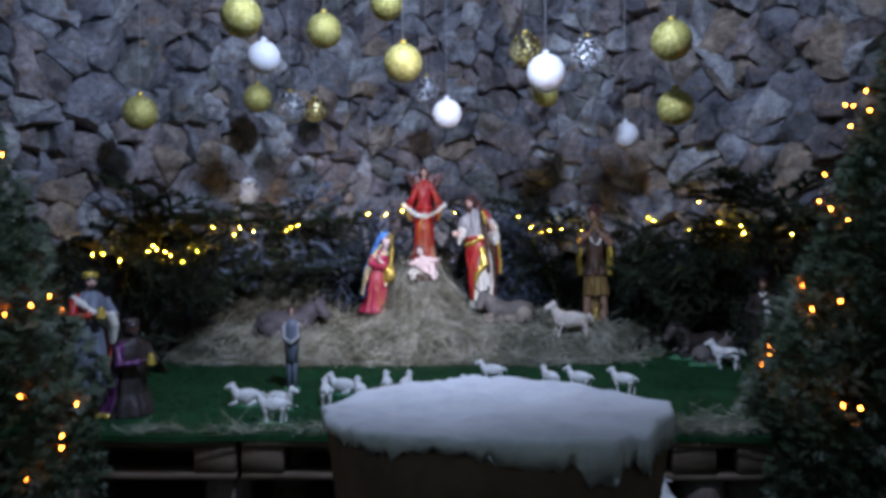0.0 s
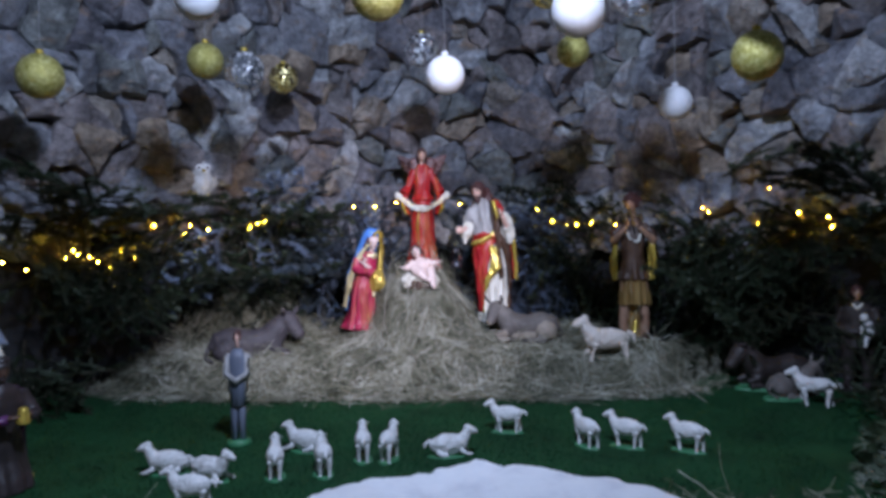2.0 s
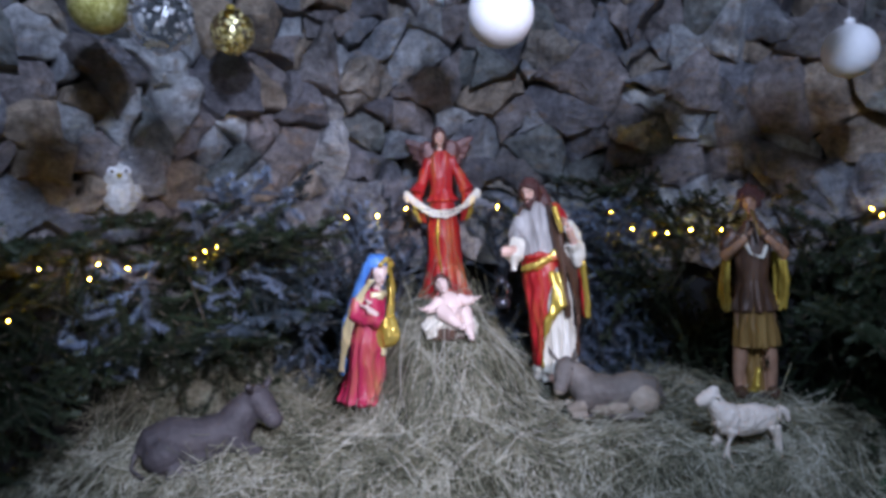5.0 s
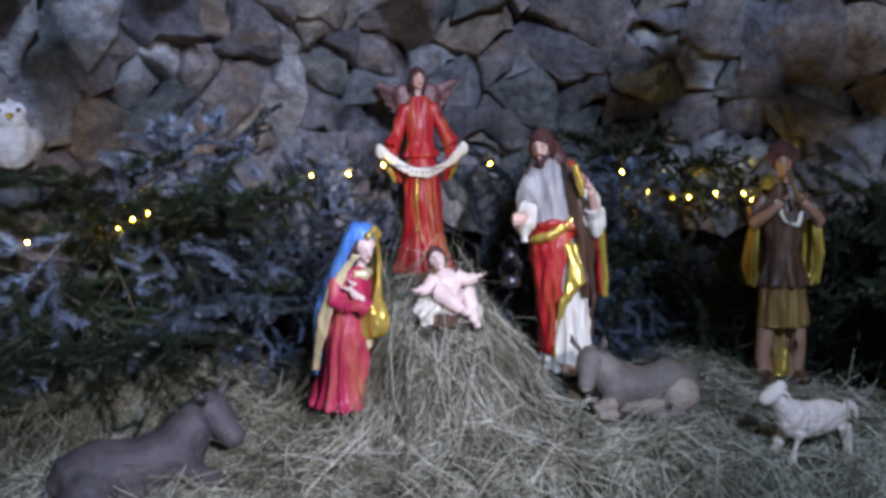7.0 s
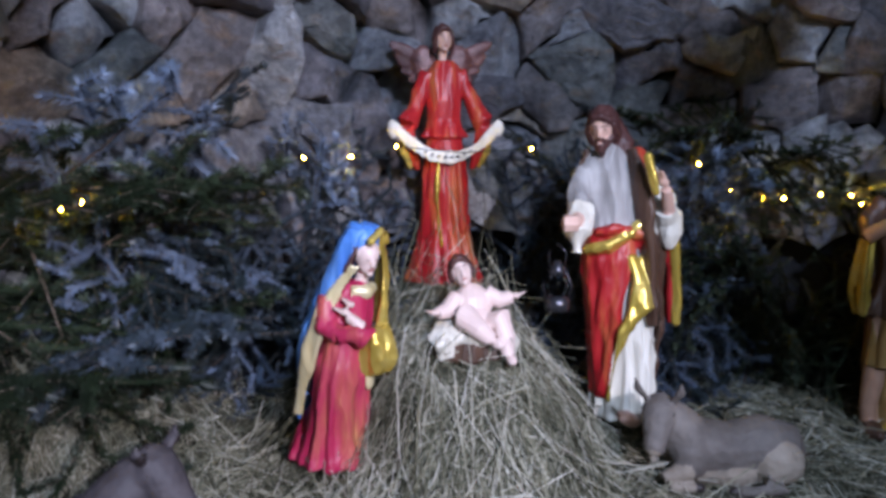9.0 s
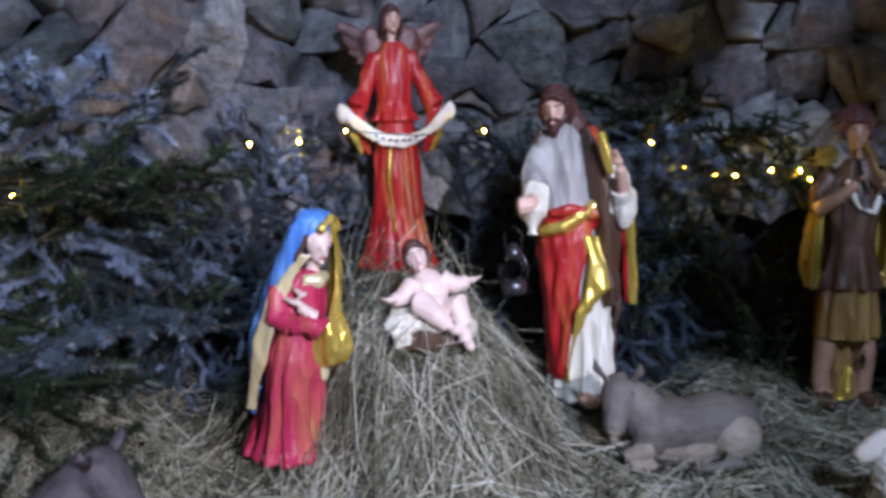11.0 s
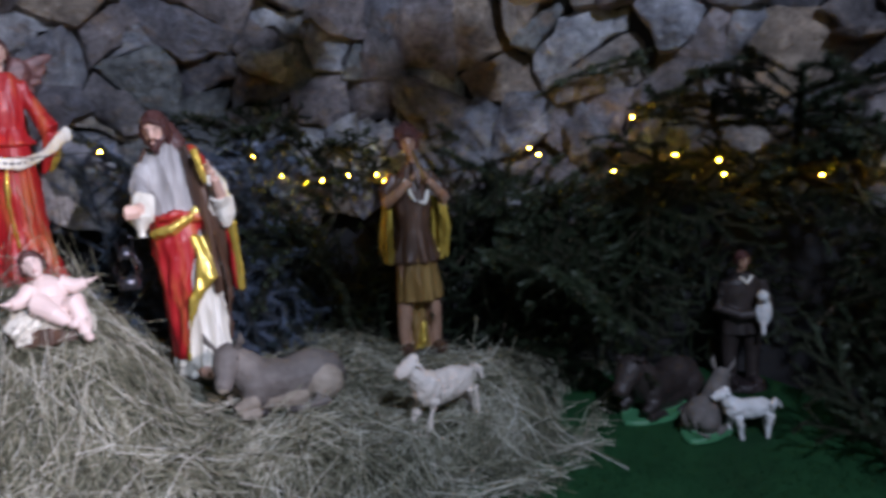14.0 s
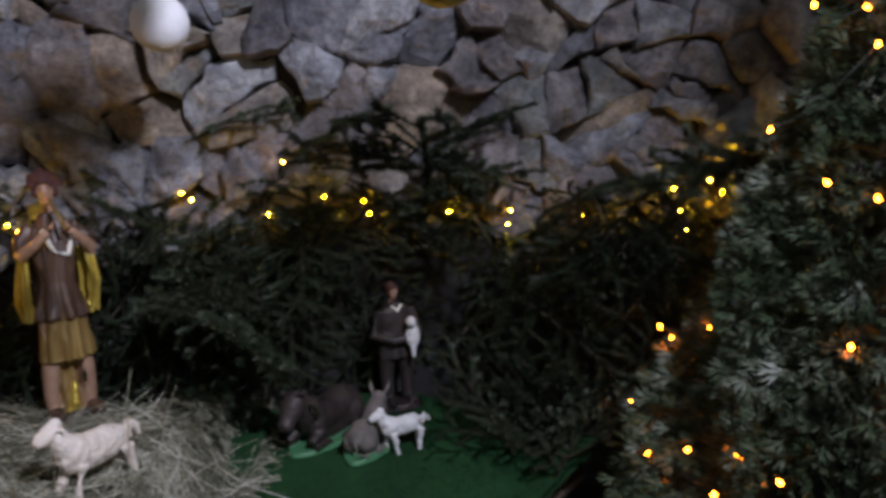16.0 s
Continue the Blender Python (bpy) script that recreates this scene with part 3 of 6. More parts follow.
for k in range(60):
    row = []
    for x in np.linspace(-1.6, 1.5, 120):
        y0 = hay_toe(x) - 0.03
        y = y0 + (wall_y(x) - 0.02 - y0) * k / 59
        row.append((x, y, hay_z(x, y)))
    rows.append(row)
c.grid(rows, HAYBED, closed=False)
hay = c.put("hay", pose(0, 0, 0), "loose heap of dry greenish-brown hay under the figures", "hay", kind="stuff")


def strands(count, seed, xr, yfun, lmin, lmax, wmin, wmax, lift, material=None):
    g = random.Random(seed)
    vs, fs = [], []
    for _ in range(count):
        x = g.uniform(*xr)
        y = yfun(g, x)
        if noise.noise(Vector((x * 8, y * 8, 21))) < -0.12 and g.random() < 0.72:
            continue
        a, ln = g.uniform(0, 6.2832), g.uniform(lmin, lmax) * g.uniform(0.5, 1)
        w = g.uniform(wmin, wmax) * 0.72
        dx, dy = math.cos(a), math.sin(a)
        bend = g.uniform(-0.85, 0.85)
        up = abs(g.gauss(0, lift)) * ln
        pts = []
        h0 = g.uniform(0, 0.02)
        for k in (-0.5, -0.1, 0.25, 0.5):
            px, py = x + dx * ln * k - dy * bend * ln * k * k, y + dy * ln * k + dx * bend * ln * k * k
            pts.append((px, py, max(hay_z(px, py) if py > hay_toe(px) - 0.03 else turf_z(px, py), 0) + h0 + w + up * (k + 0.5)))
        b = len(vs)
        for px, py, pz in pts:
            vs += [(px - dy * w, py + dx * w, pz), (px + dy * w, py - dx * w, pz), (px, py, pz + w * 1.4)]
        for i in range(3):
            o = b + 3 * i
            fs += [(o, o + 1, o + 4, o + 3), (o + 1, o + 2, o + 5, o + 4), (o + 2, o, o + 3, o + 5)]
    me = bpy.data.meshes.new("hay_strands")
    me.from_pydata(vs, [], fs)
    me.materials.append(material or HAY)
    return me


def anywhere(g, x):
    return g.uniform(hay_toe(x) - 0.05, min(wall_y(x) - 0.05, 4.75))


def near(g, x):
    return hay_toe(x) - 0.04 + abs(g.gauss(0, 0.35))


part("hay_strands", strands(14500, 3, (-1.5, 1.4), anywhere, 0.06, 0.2, 0.0007, 0.0016, 0.14), hay)["kind"] = "stuff"
part("hay_strands", strands(9500, 4, (-1.1, 1.0), near, 0.08, 0.24, 0.0007, 0.0018, 0.18), hay)["kind"] = "stuff"
part("hay_strands", strands(4500, 5, (-0.5, 0.25), lambda g, x: g.gauss(4.1, 0.2), 0.06, 0.22, 0.0007, 0.0016, 0.25), hay)["kind"] = "stuff"
part("hay_strands", strands(900, 6, (-0.95, 0.95), near, 0.2, 0.42, 0.0011, 0.002, 0.2), hay)["kind"] = "stuff"
part("hay_strands", strands(2000, 8, (-1.3, -0.7), lambda g, x: g.gauss(4.18, 0.14), 0.10, 0.26, 0.0008, 0.0017, 0.55), hay)["kind"] = "stuff"
part("hay_strands", strands(130, 12, (-0.5, 0.3), lambda g, x: g.gauss(4.0, 0.14), 0.26, 0.5, 0.0009, 0.0016, 0.22, STALK), hay)["kind"] = "stuff"
part("hay_strands", strands(120, 13, (-0.9, 0.95), near, 0.22, 0.42, 0.0009, 0.0015, 0.2, STALK), hay)["kind"] = "stuff"
part("hay_strands", strands(420, 14, (-0.36, 0.08), lambda g, x: g.gauss(4.42, 0.09), 0.1, 0.22, 0.001, 0.0018, 0.8), hay)["kind"] = "stuff"
part("hay_strands", strands(260, 15, (-0.34, 0.1), lambda g, x: g.gauss(4.2, 0.05), 0.1, 0.2, 0.0009, 0.0016, 0.7), hay)["kind"] = "stuff"
# straw fringe along the platform's front edge
part("hay_strands", strands(700, 9, (0.55, 1.12), lambda g, x: 2.28 + abs(g.gauss(0, 0.07)), 0.05, 0.2, 0.0008, 0.0017, 0.3), hay)["kind"] = "stuff"
part("hay_strands", strands(500, 10, (-1.2, 0.5), lambda g, x: 2.27 + abs(g.gauss(0, 0.02)), 0.04, 0.14, 0.0007, 0.0014, 0.3), hay)["kind"] = "stuff"

# ---------------------------------------------------------------- snow-covered rock in front
OUT = [(-0.21, 1.60), (-0.19, 1.78), (-0.08, 1.98), (0.06, 2.02), (0.15, 2.10), (0.40, 1.97), (0.655, 1.74), (0.62, 1.60), (0.54, 1.45), (0.44, 1.34), (0.18, 1.33), (-0.02, 1.37), (-0.12, 1.43), (-0.18, 1.51)]
fine = []
for i in range(len(OUT)):
    a, b = Vector(OUT[i]), Vector(OUT[(i + 1) % len(OUT)])
    for k in range(14):
        q = a.lerp(b, k / 14)
        s = 1 + 0.03 * noise.noise(Vector((q.x * 11, q.y * 11, 0))) + 0.012 * noise.noise(Vector((q.x * 40, q.y * 40, 0)))
        fine.append((0.22 + (q.x - 0.22) * s, 1.66 + (q.y - 1.66) * s))
fine.reverse()
rock = thing("rock", pose(0, 0, 0), "brown boulder with a thick white snow-like cover on top", "rock")
rows = []
for k, (z, s) in enumerate(((0.0, 0.72), (0.15, 0.76), (0.35, 0.8), (0.55, 0.85), (0.75, 0.89), (0.9, 0.93), (1.0, 0.96), (1.07, 0.978), (1.09, 0.9))):
    rows.append([(0.22 + (x - 0.22) * s * (1 + 0.03 * noise.noise(Vector((x * 5, y * 5, z * 6)))), 1.66 + (y - 1.66) * s * (1 + 0.03 * noise.noise(Vector((x * 5, y * 5, z * 6 + 9)))), z) for x, y in fine])
part("boulder", Clay().grid(rows, EARTH, True, True, True), rock)
rows = []
for s, z in ((0.985, -1), (1.0, -2), (1.006, 0.5), (1.0, 0.88), (0.985, 0.98), (0.93, 1.0), (0.85, 1.0), (0.74, 1.0), (0.6, 1.0), (0.4, 1.0), (0.2, 1.0), (0.02, 1.0)):
    row = []
    for x, y in fine:
        lump = 1 + (0.022 * noise.noise(Vector((x * 26, y * 26, 3 * s + z))) + 0.014 * noise.noise(Vector((x * 70, y * 70, 5 * s + z))) if s > 0.9 else 0)
        px, py = 0.22 + (x - 0.22) * s * lump, 1.66 + (y - 1.66) * s * lump
        drip = -0.014 + 0.022 * max(0.0, noise.noise(Vector((x * 11, y * 11, 5)))) + 0.03 * abs(noise.noise(Vector((x * 34, y * 34, 2)))) + 0.02 * abs(noise.noise(Vector((x * 90, y * 90, 4)))) + 0.05 * smooth01(0.12, 0.45, x) * (0.5 + abs(noise.noise(Vector((x * 16, y * 16, 8)))) + 0.9 * abs(noise.noise(Vector((x * 46, y * 46, 3)))))
        top = 1.116 + 0.016 * noise.noise(Vector((px * 6, py * 6, 1))) + 0.009 * noise.noise(Vector((px * 18, py * 18, 1))) + 0.004 * noise.noise(Vector((px * 47, py * 47, 1)))
        if z == -1:
            row.append((px, py, 1.085 - drip + 0.012))
        elif z == -2:
            row.append((px, py, 1.08 - drip))
        else:
            row.append((px, py, 1.085 + (top - 1.085) * z))
    rows.append(row)
part("snow_cover", Clay().grid(rows, SNOW, True, False, True), rock, "white crusted snow cover with ragged edge")


# ---------------------------------------------------------------- baubles
def bauble(kind, x, y, z, r):
    names = {"gold": "gold glitter bauble", "white": "white frosted foam bauble", "clear": "clear plastic bauble with silver sequins", "mesh": "transparent amber bauble with gold sequins", "silver": "clear bauble with silver tinsel net"}
    b = thing("bauble", pose(x, y, z), names[kind] + " hanging on a white thread", "bauble", "hanging baubles")
    g = random.Random(int(x * 991) + int(z * 77))
    m = {"gold": GBALL, "white": STYRO, "clear": CLEAR, "mesh": AMBER, "silver": CLEAR}[kind]
    part("ball", Clay().ball((0, 0, 0), r, m, 32), b)
    part("cap", Clay().loft([(0, 0, r * 0.97, 0.014, 0.014, 0), (0, 0, r + 0.013, 0.013, 0.013, 0), (0, 0, r + 0.016, 0.006, 0.006, 0)], STYRO if kind == "white" else GOLD, 14), b)
    part("thread", Clay().tube([(0, 0, r + 0.014), (0, 0, 3.62 - z)], [0.0013, 0.0013], THREAD, 6), b)
    if kind in ("clear", "mesh", "silver"):
        c = Clay()
        for _ in range(420 if kind == "silver" else 300 if kind == "mesh" else 210):
            v = Vector((g.gauss(0, 1), g.gauss(0, 1), g.gauss(-0.3, 1))).normalized()
            if kind == "mesh" and g.random() < 0.3:
                v.z = -abs(v.z)
            s = v.cross(Vector((0.3, 0.2, 1))).normalized() * g.uniform(0.003, 0.007)
            w = (v + Vector((g.gauss(0, 0.35), g.gauss(0, 0.35), g.gauss(0, 0.35)))).cross(s)
            p = v * (r * g.uniform(1.0, 1.015))
            c.grid([[p - s - w, p + s - w], [p - s + w, p + s + w]], GSEQUIN if kind == "mesh" else SEQUIN, closed=False)
        part("sequins", c, b, "small glittering sequins", smooth=False)["kind"] = "stuff"
    return b


for kind, x, y, z, r in BAUBLES:
    bauble(kind, x, y, z, r)


# ---------------------------------------------------------------- figures
def head(c, p, s, hair, skin, lean=(0, 0, 0), beard=False, long_hair=True):
    """A head of height about 2.3 s at p."""
    p = Vector(p)
    q = Euler([radians(a) for a in lean]).to_matrix()
    at = lambda *v: p + q @ (Vector(v) * s)
    c.tube([at(0, 0.2, -1.75), at(0, 0.12, -0.7)], [0.42 * s, 0.38 * s], skin, 10)
    c.ball(at(0, 0.02, 0.12), (0.72 * s, 0.84 * s, 0.9 * s), skin, 18, turn=lean)
    c.ball(at(0, -0.2, -0.42), (0.56 * s, 0.58 * s, 0.62 * s), skin, 16, turn=lean)
    c.tube([at(0, -0.74, 0.28), at(0, -0.9, -0.04), at(0, -0.96, -0.22), at(0, -0.76, -0.32)], [0.09 * s, 0.12 * s, 0.16 * s, 0.1 * s], skin, 8)
    c.ball(at(0, -0.7, -0.86), (0.22 * s, 0.16 * s, 0.17 * s), skin, 8, turn=lean)
    c.fine = True
    for sx in (-1, 1):
        if hair:
            c.tube([at(0.12 * sx, -0.82, 0.3), at(0.34 * sx, -0.76, 0.36), at(0.54 * sx, -0.58, 0.26)], [0.035 * s, 0.045 * s, 0.025 * s], hair, 6)
        c.ball(at(0.29 * sx, -0.72, 0.10), (0.11 * s, 0.06 * s, 0.032 * s), HAIR, 8, turn=lean)
    c.tube([at(-0.2, -0.76, -0.55), at(0, -0.82, -0.52), at(0.2, -0.76, -0.55)], [0.04 * s, 0.075 * s, 0.04 * s], ROSE, 6)
    c.fine = False
    if hair:
        c.ball(at(0, 0.28, 0.34), (0.9 * s, 0.84 * s, 0.95 * s), hair, 20, 0.1, lean)
        c.tube([at(-0.62, -0.42, 0.5), at(-0.3, -0.62, 0.86), at(0.1, -0.66, 0.92), at(0.62, -0.42, 0.5)], [0.2 * s, 0.24 * s, 0.24 * s, 0.2 * s], hair, 8)
        for sx in (-1, 1):
            for k in range(3):
                c.tube([at((0.68 + 0.06 * k) * sx, -0.3 + 0.3 * k, 0.4), at((0.84 - 0.03 * k) * sx, -0.1 + 0.3 * k, -0.3), at((0.72 + 0.08 * k) * sx, 0.15 + 0.25 * k, -1.2 if long_hair else -0.55)], [0.2 * s, 0.24 * s, 0.12 * s], hair, 8)
        if long_hair:
            c.tube([at(0, 0.6, 0.2), at(0, 0.78, -0.8), at(0, 0.7, -1.9)], [0.75 * s, 0.7 * s, 0.4 * s], hair, 12, 0.7)
    if beard:
        c.tube([at(-0.34, -0.66, -0.62), at(0, -0.86, -0.42), at(0.34, -0.66, -0.62)], [0.09 * s, 0.1 * s, 0.09 * s], hair, 8)
        for sx in (-1, 1):
            c.tube([at(0.62 * sx, -0.12, -0.1), at(0.56 * sx, -0.34, -0.6), at(0.2 * sx, -0.6, -1.05)], [0.13 * s, 0.22 * s, 0.2 * s], hair, 8)
        c.tube([at(0, -0.62, -0.82), at(0, -0.68, -1.15), at(0.02, -0.6, -1.6)], [0.36 * s, 0.36 * s, 0.1 * s], hair, 12)


def hand(c, p, s, skin, d=(0, -1, 0)):
    p, d = Vector(p), Vector(d).normalized()
    side = d.cross(Vector((0.1, 0.1, 1))).normalized()
    c.ball(p, (0.9 * s, 0.9 * s, 0.6 * s), skin, 8)
    for k in (-0.6, -0.2, 0.2, 0.6):
        c.tube([p + side * (k * s), p + side * (k * 1.1 * s) + d * (1.2 * s), p + side * (k * s) + d * (1.9 * s)], [0.26 * s, 0.22 * s, 0.15 * s], skin, 6)


def angel(m):
    c = Clay()
    rings = [(0.01, -0.01, 0, 0.085, 0.07, 0.05), (0.0, -0.01, 0.03, 0.078, 0.062, 0.06), (0, 0, 0.12, 0.062, 0.052, 0.06), (0, 0, 0.22, 0.056, 0.046, 0.05), (0, 0, 0.30, 0.052, 0.042, 0.035),
             (0, 0, 0.355, 0.042, 0.034, 0.02), (0, 0, 0.38, 0.040, 0.032, 0.01), (0, 0, 0.43, 0.047, 0.036, 0.005), (0, 0, 0.475, 0.052, 0.034, 0), (0, 0, 0.505, 0.046, 0.028, 0), (0, 0, 0.52, 0.026, 0.022, 0)]
    c.loft(rings, RED, 40, 11)
    c.loft([(-0.06, 0.01, 0.0, 0.05, 0.045, 0.06), (-0.045, 0.008, 0.08, 0.03, 0.035, 0.05), (-0.03, 0, 0.2, 0.03, 0.035, 0.03)], RED, 20, 6)
    c.loft([(0, 0, 0.345, 0.060, 0.05, 0.09), (0, 0, 0.37, 0.047, 0.038, 0.03), (0, 0, 0.385, 0.042, 0.033, 0.0)], RED, 40, 12)
    c.tube([(-0.018, -0.05, 0.09), (-0.03, -0.048, 0.2), (-0.022, -0.042, 0.29)], [0.008, 0.009, 0.004], GOLD, 8, 0.5)
    for s in (-1, 1):
        c.tube([(0.046 * s, 0, 0.497), (0.068 * s, -0.005, 0.45), (0.078 * s, -0.015, 0.41), (0.098 * s, -0.028, 0.378)], [0.02, 0.02, 0.019, 0.026], RED, 12)
        hand(c, (0.118 * s, -0.036, 0.372), 0.0085, SKIN, (s, -0.2, -0.1))
        for i in range(6):
            f = i / 5
            c.ball((s * (0.085 - 0.012 * i), 0.042 + 0.002 * i, 0.548 - 0.021 * i), (0.055 - 0.004 * i, 0.006, 0.017), WING, 14, 0.05, (0, s * (-24 + 16 * f * 2), 0), seed=i)
        c.ball((s * 0.045, 0.036, 0.52), (0.035, 0.012, 0.045), WING, 12, 0.06)
        c.tube([(0.104 * s, -0.026, 0.372), (0.092 * s, -0.016, 0.325), (0.07 * s, -0.006, 0.27)], [0.026, 0.022, 0.006], RED, 12, 0.6)
        c.tube([(0.114 * s, -0.024, 0.366), (0.104 * s, -0.016, 0.31), (0.088 * s, -0.006, 0.272)], [0.008, 0.012, 0.004], GOLD, 8, 0.6)
    head(c, (0.0, -0.008, 0.572), 0.028, HAIR, SKIN, (6, 0, 8))
    for x0, x1, z0, z1 in ((0.02, 0.012, 0.06, 0.26), (-0.04, -0.03, 0.05, 0.2), (0.036, 0.03, 0.12, 0.3), (0.0, 0.004, 0.03, 0.16)):
        c.tube([(x0, -0.06 + 0.2 * abs(x0), z0), (0.5 * (x0 + x1), -0.054 + 0.2 * abs(x0), 0.5 * (z0 + z1)), (x1, -0.044 + 0.2 * abs(x1), z1)], [0.004, 0.008, 0.003], RED, 8, 0.7)
    pts = []
    for i in range(17):
        t = -1 + i / 8
        pts.append((0.128 * t, -0.045 - 0.02 * (1 - t * t), 0.300 + 0.068 * t * t))
    rows = [[(x, y, z + 0.015) for x, y, z in pts], [(x, y - 0.003, z - 0.015) for x, y, z in pts], [(x, y + 0.002, z - 0.0145) for x, y, z in pts], [(x, y + 0.004, z + 0.0145) for x, y, z in pts]]
    c.grid(list(map(list, zip(*rows))), CREAM, True, True, True)
    for s in (-1, 1):
        c.ball((0.134 * s, -0.042, 0.366), (0.014, 0.01, 0.02), CREAM, 10, 0.1)
    c.fine = True
    for i in range(5, 13):
        x, y, z = (a + (b - a) * 0.5 for a, b in zip(pts[i - 1], pts[i]))
        c.tube([(x - 0.004, y - 0.006, z), (x + 0.003, y - 0.006, z + 0.001)], [0.0042, 0.0042], INK, 6, 0.6)
    c.v = [(p[0] * (1 - 0.14 * smooth01(0.40, 0.45, p[2]) * (1 - smooth01(0.515, 0.53, p[2])) * (1 - smooth01(0.08, 0.1, abs(p[0])))), p[1], p[2] - 0.10 * max(0.0, abs(p[0]) - 0.03) * smooth01(0.45, 0.5, p[2]) * (1 - smooth01(0.52, 0.54, p[2]))) for p in c.v]
    return c.put("angel_figurine", m, "red-robed angel figurine with brown wings holding a white banner", "figurine", voxel=0.0028, fold=0.0052)


def mary(m):
    """Kneeling in profile towards +x, her veil falling behind."""
    c = Clay()
    c.loft([(0.004, 0.0, 0, 0.070, 0.078, 0.06), (0.004, 0.0, 0.02, 0.062, 0.072, 0.07), (0.008, -0.004, 0.07, 0.052, 0.062, 0.08), (0.014, -0.008, 0.14, 0.050, 0.058, 0.07), (0.022, -0.008, 0.20, 0.046, 0.052, 0.05), (0.026, -0.006, 0.245, 0.038, 0.044, 0.02),
            (0.03, -0.004, 0.29, 0.042, 0.046, 0), (0.034, 0, 0.335, 0.038, 0.044, 0), (0.042, 0, 0.36, 0.02, 0.024, 0)], PINKRED, 44, 11)
    c.loft([(-0.05, 0.0, 0.0, 0.045, 0.055, 0.09), (-0.05, 0.02, 0.05, 0.03, 0.04, 0.05), (-0.03, 0.02, 0.12, 0.02, 0.03, 0)], PINKRED, 20, 7)
    # veil and mantle: open towards the front, from the crown down the back
    c.drape([(-0.036, 0.02, 0.075, 0.050, 0.06, 0.08, 60, 250), (-0.032, 0.02, 0.125, 0.050, 0.06, 0.07, 60, 258), (-0.030, 0.018, 0.18, 0.050, 0.062, 0.06, 55, 262), (-0.018, 0.014, 0.25, 0.047, 0.062, 0.05, 50, 262), (0.0, 0.010, 0.31, 0.042, 0.058, 0.03, 46, 268),
             (0.022, 0.004, 0.36, 0.038, 0.05, 0.02, 44, 282), (0.044, 0.0, 0.40, 0.040, 0.046, 0, 42, 280), (0.054, 0.0, 0.438, 0.038, 0.042, 0, 40, 290), (0.058, 0.0, 0.462, 0.026, 0.03, 0, 34, 310)], BLUE, 36, 9)
    c.ball((0.054, 0.004, 0.440), (0.034, 0.038, 0.033), BLUE, 16)
    c.tube([(0.088, 0.034, 0.43), (0.094, 0.02, 0.452), (0.096, -0.008, 0.458), (0.09, -0.034, 0.44)], [0.005] * 4, GOLD, 8)
    # lining turned out along the near edge, a long strip from cheek to knee
    c.drape([(-0.030, 0.0, 0.10, 0.058, 0.066, 0.04, 248, 270), (-0.024, -0.002, 0.17, 0.056, 0.064, 0.05, 252, 276), (-0.010, -0.002, 0.24, 0.052, 0.063, 0.04, 250, 284), (0.006, -0.002, 0.30, 0.048, 0.06, 0.02, 252, 288), (0.026, -0.002, 0.35, 0.042, 0.05, 0, 262, 300), (0.046, -0.002, 0.395, 0.040, 0.046, 0, 286, 312)], LINING, 14, 7)
    c.drape([(-0.034, 0.01, 0.09, 0.044, 0.056, 0.05, 200, 262), (-0.034, 0.012, 0.15, 0.046, 0.058, 0.05, 215, 255)], CREAM, 14, 7)
    # the far side of the mantle: gold, hanging over the far arm in a wide loop
    c.drape([(0.062, 0.02, 0.27, 0.036, 0.03, 0.10, -40, 100), (0.066, 0.02, 0.31, 0.034, 0.032, 0.08, -30, 100), (0.066, 0.018, 0.36, 0.032, 0.034, 0.04, -16, 100), (0.062, 0.012, 0.41, 0.032, 0.036, 0, -4, 90), (0.058, 0.006, 0.452, 0.030, 0.034, 0, 0, 90)], GOLD, 18, 6)
    c.drape([(0.072, 0.006, 0.175, 0.016, 0.016, 0.14, -150, 80), (0.082, 0.004, 0.19, 0.030, 0.024, 0.16, -140, 80), (0.088, 0.002, 0.215, 0.036, 0.028, 0.14, -130, 90), (0.086, 0.002, 0.245, 0.032, 0.03, 0.10, -120, 100), (0.08, 0.004, 0.275, 0.024, 0.028, 0, -110, 100)], GOLD, 24, 6)
    c.tube([(0.07, 0.01, 0.24), (0.078, 0.0, 0.19), (0.074, -0.006, 0.15)], [0.012, 0.012, 0.005], LINING, 10, 0.6)
    # hair beside the face, neck cloth
    c.tube([(0.062, -0.036, 0.43), (0.05, -0.040, 0.39), (0.044, -0.038, 0.36)], [0.005, 0.008, 0.006], HAIR, 8)
    c.tube([(0.05, -0.03, 0.345), (0.068, -0.01, 0.34), (0.07, 0.02, 0.345)], [0.010, 0.012, 0.009], LINING, 8)
    # arms crossed on the breast
    c.tube([(0.012, -0.036, 0.33), (0.018, -0.056, 0.28), (0.046, -0.062, 0.268)], [0.020, 0.021, 0.017], PINKRED, 12)
    c.tube([(0.046, -0.062, 0.268), (0.076, -0.056, 0.275), (0.092, -0.044, 0.262)], [0.017, 0.017, 0.021], PINKRED, 12)
    c.tube([(0.086, -0.05, 0.285), (0.06, -0.06, 0.305)], [0.011, 0.010], PALE, 10)
    hand(c, (0.054, -0.06, 0.312), 0.0115, PALE, (-1, -0.1, 0.35))
    hand(c, (0.062, -0.052, 0.325), 0.010, PALE, (-0.9, 0, 0.6))
    head(c, (0.070, -0.008, 0.408), 0.031, None, PALE, (16, 0, 56))
    return c.put("kneeling_woman_figurine", m, "kneeling figurine in rose dress and blue gold-lined veil", "figurine", voxel=0.0026, fold=0.0052)


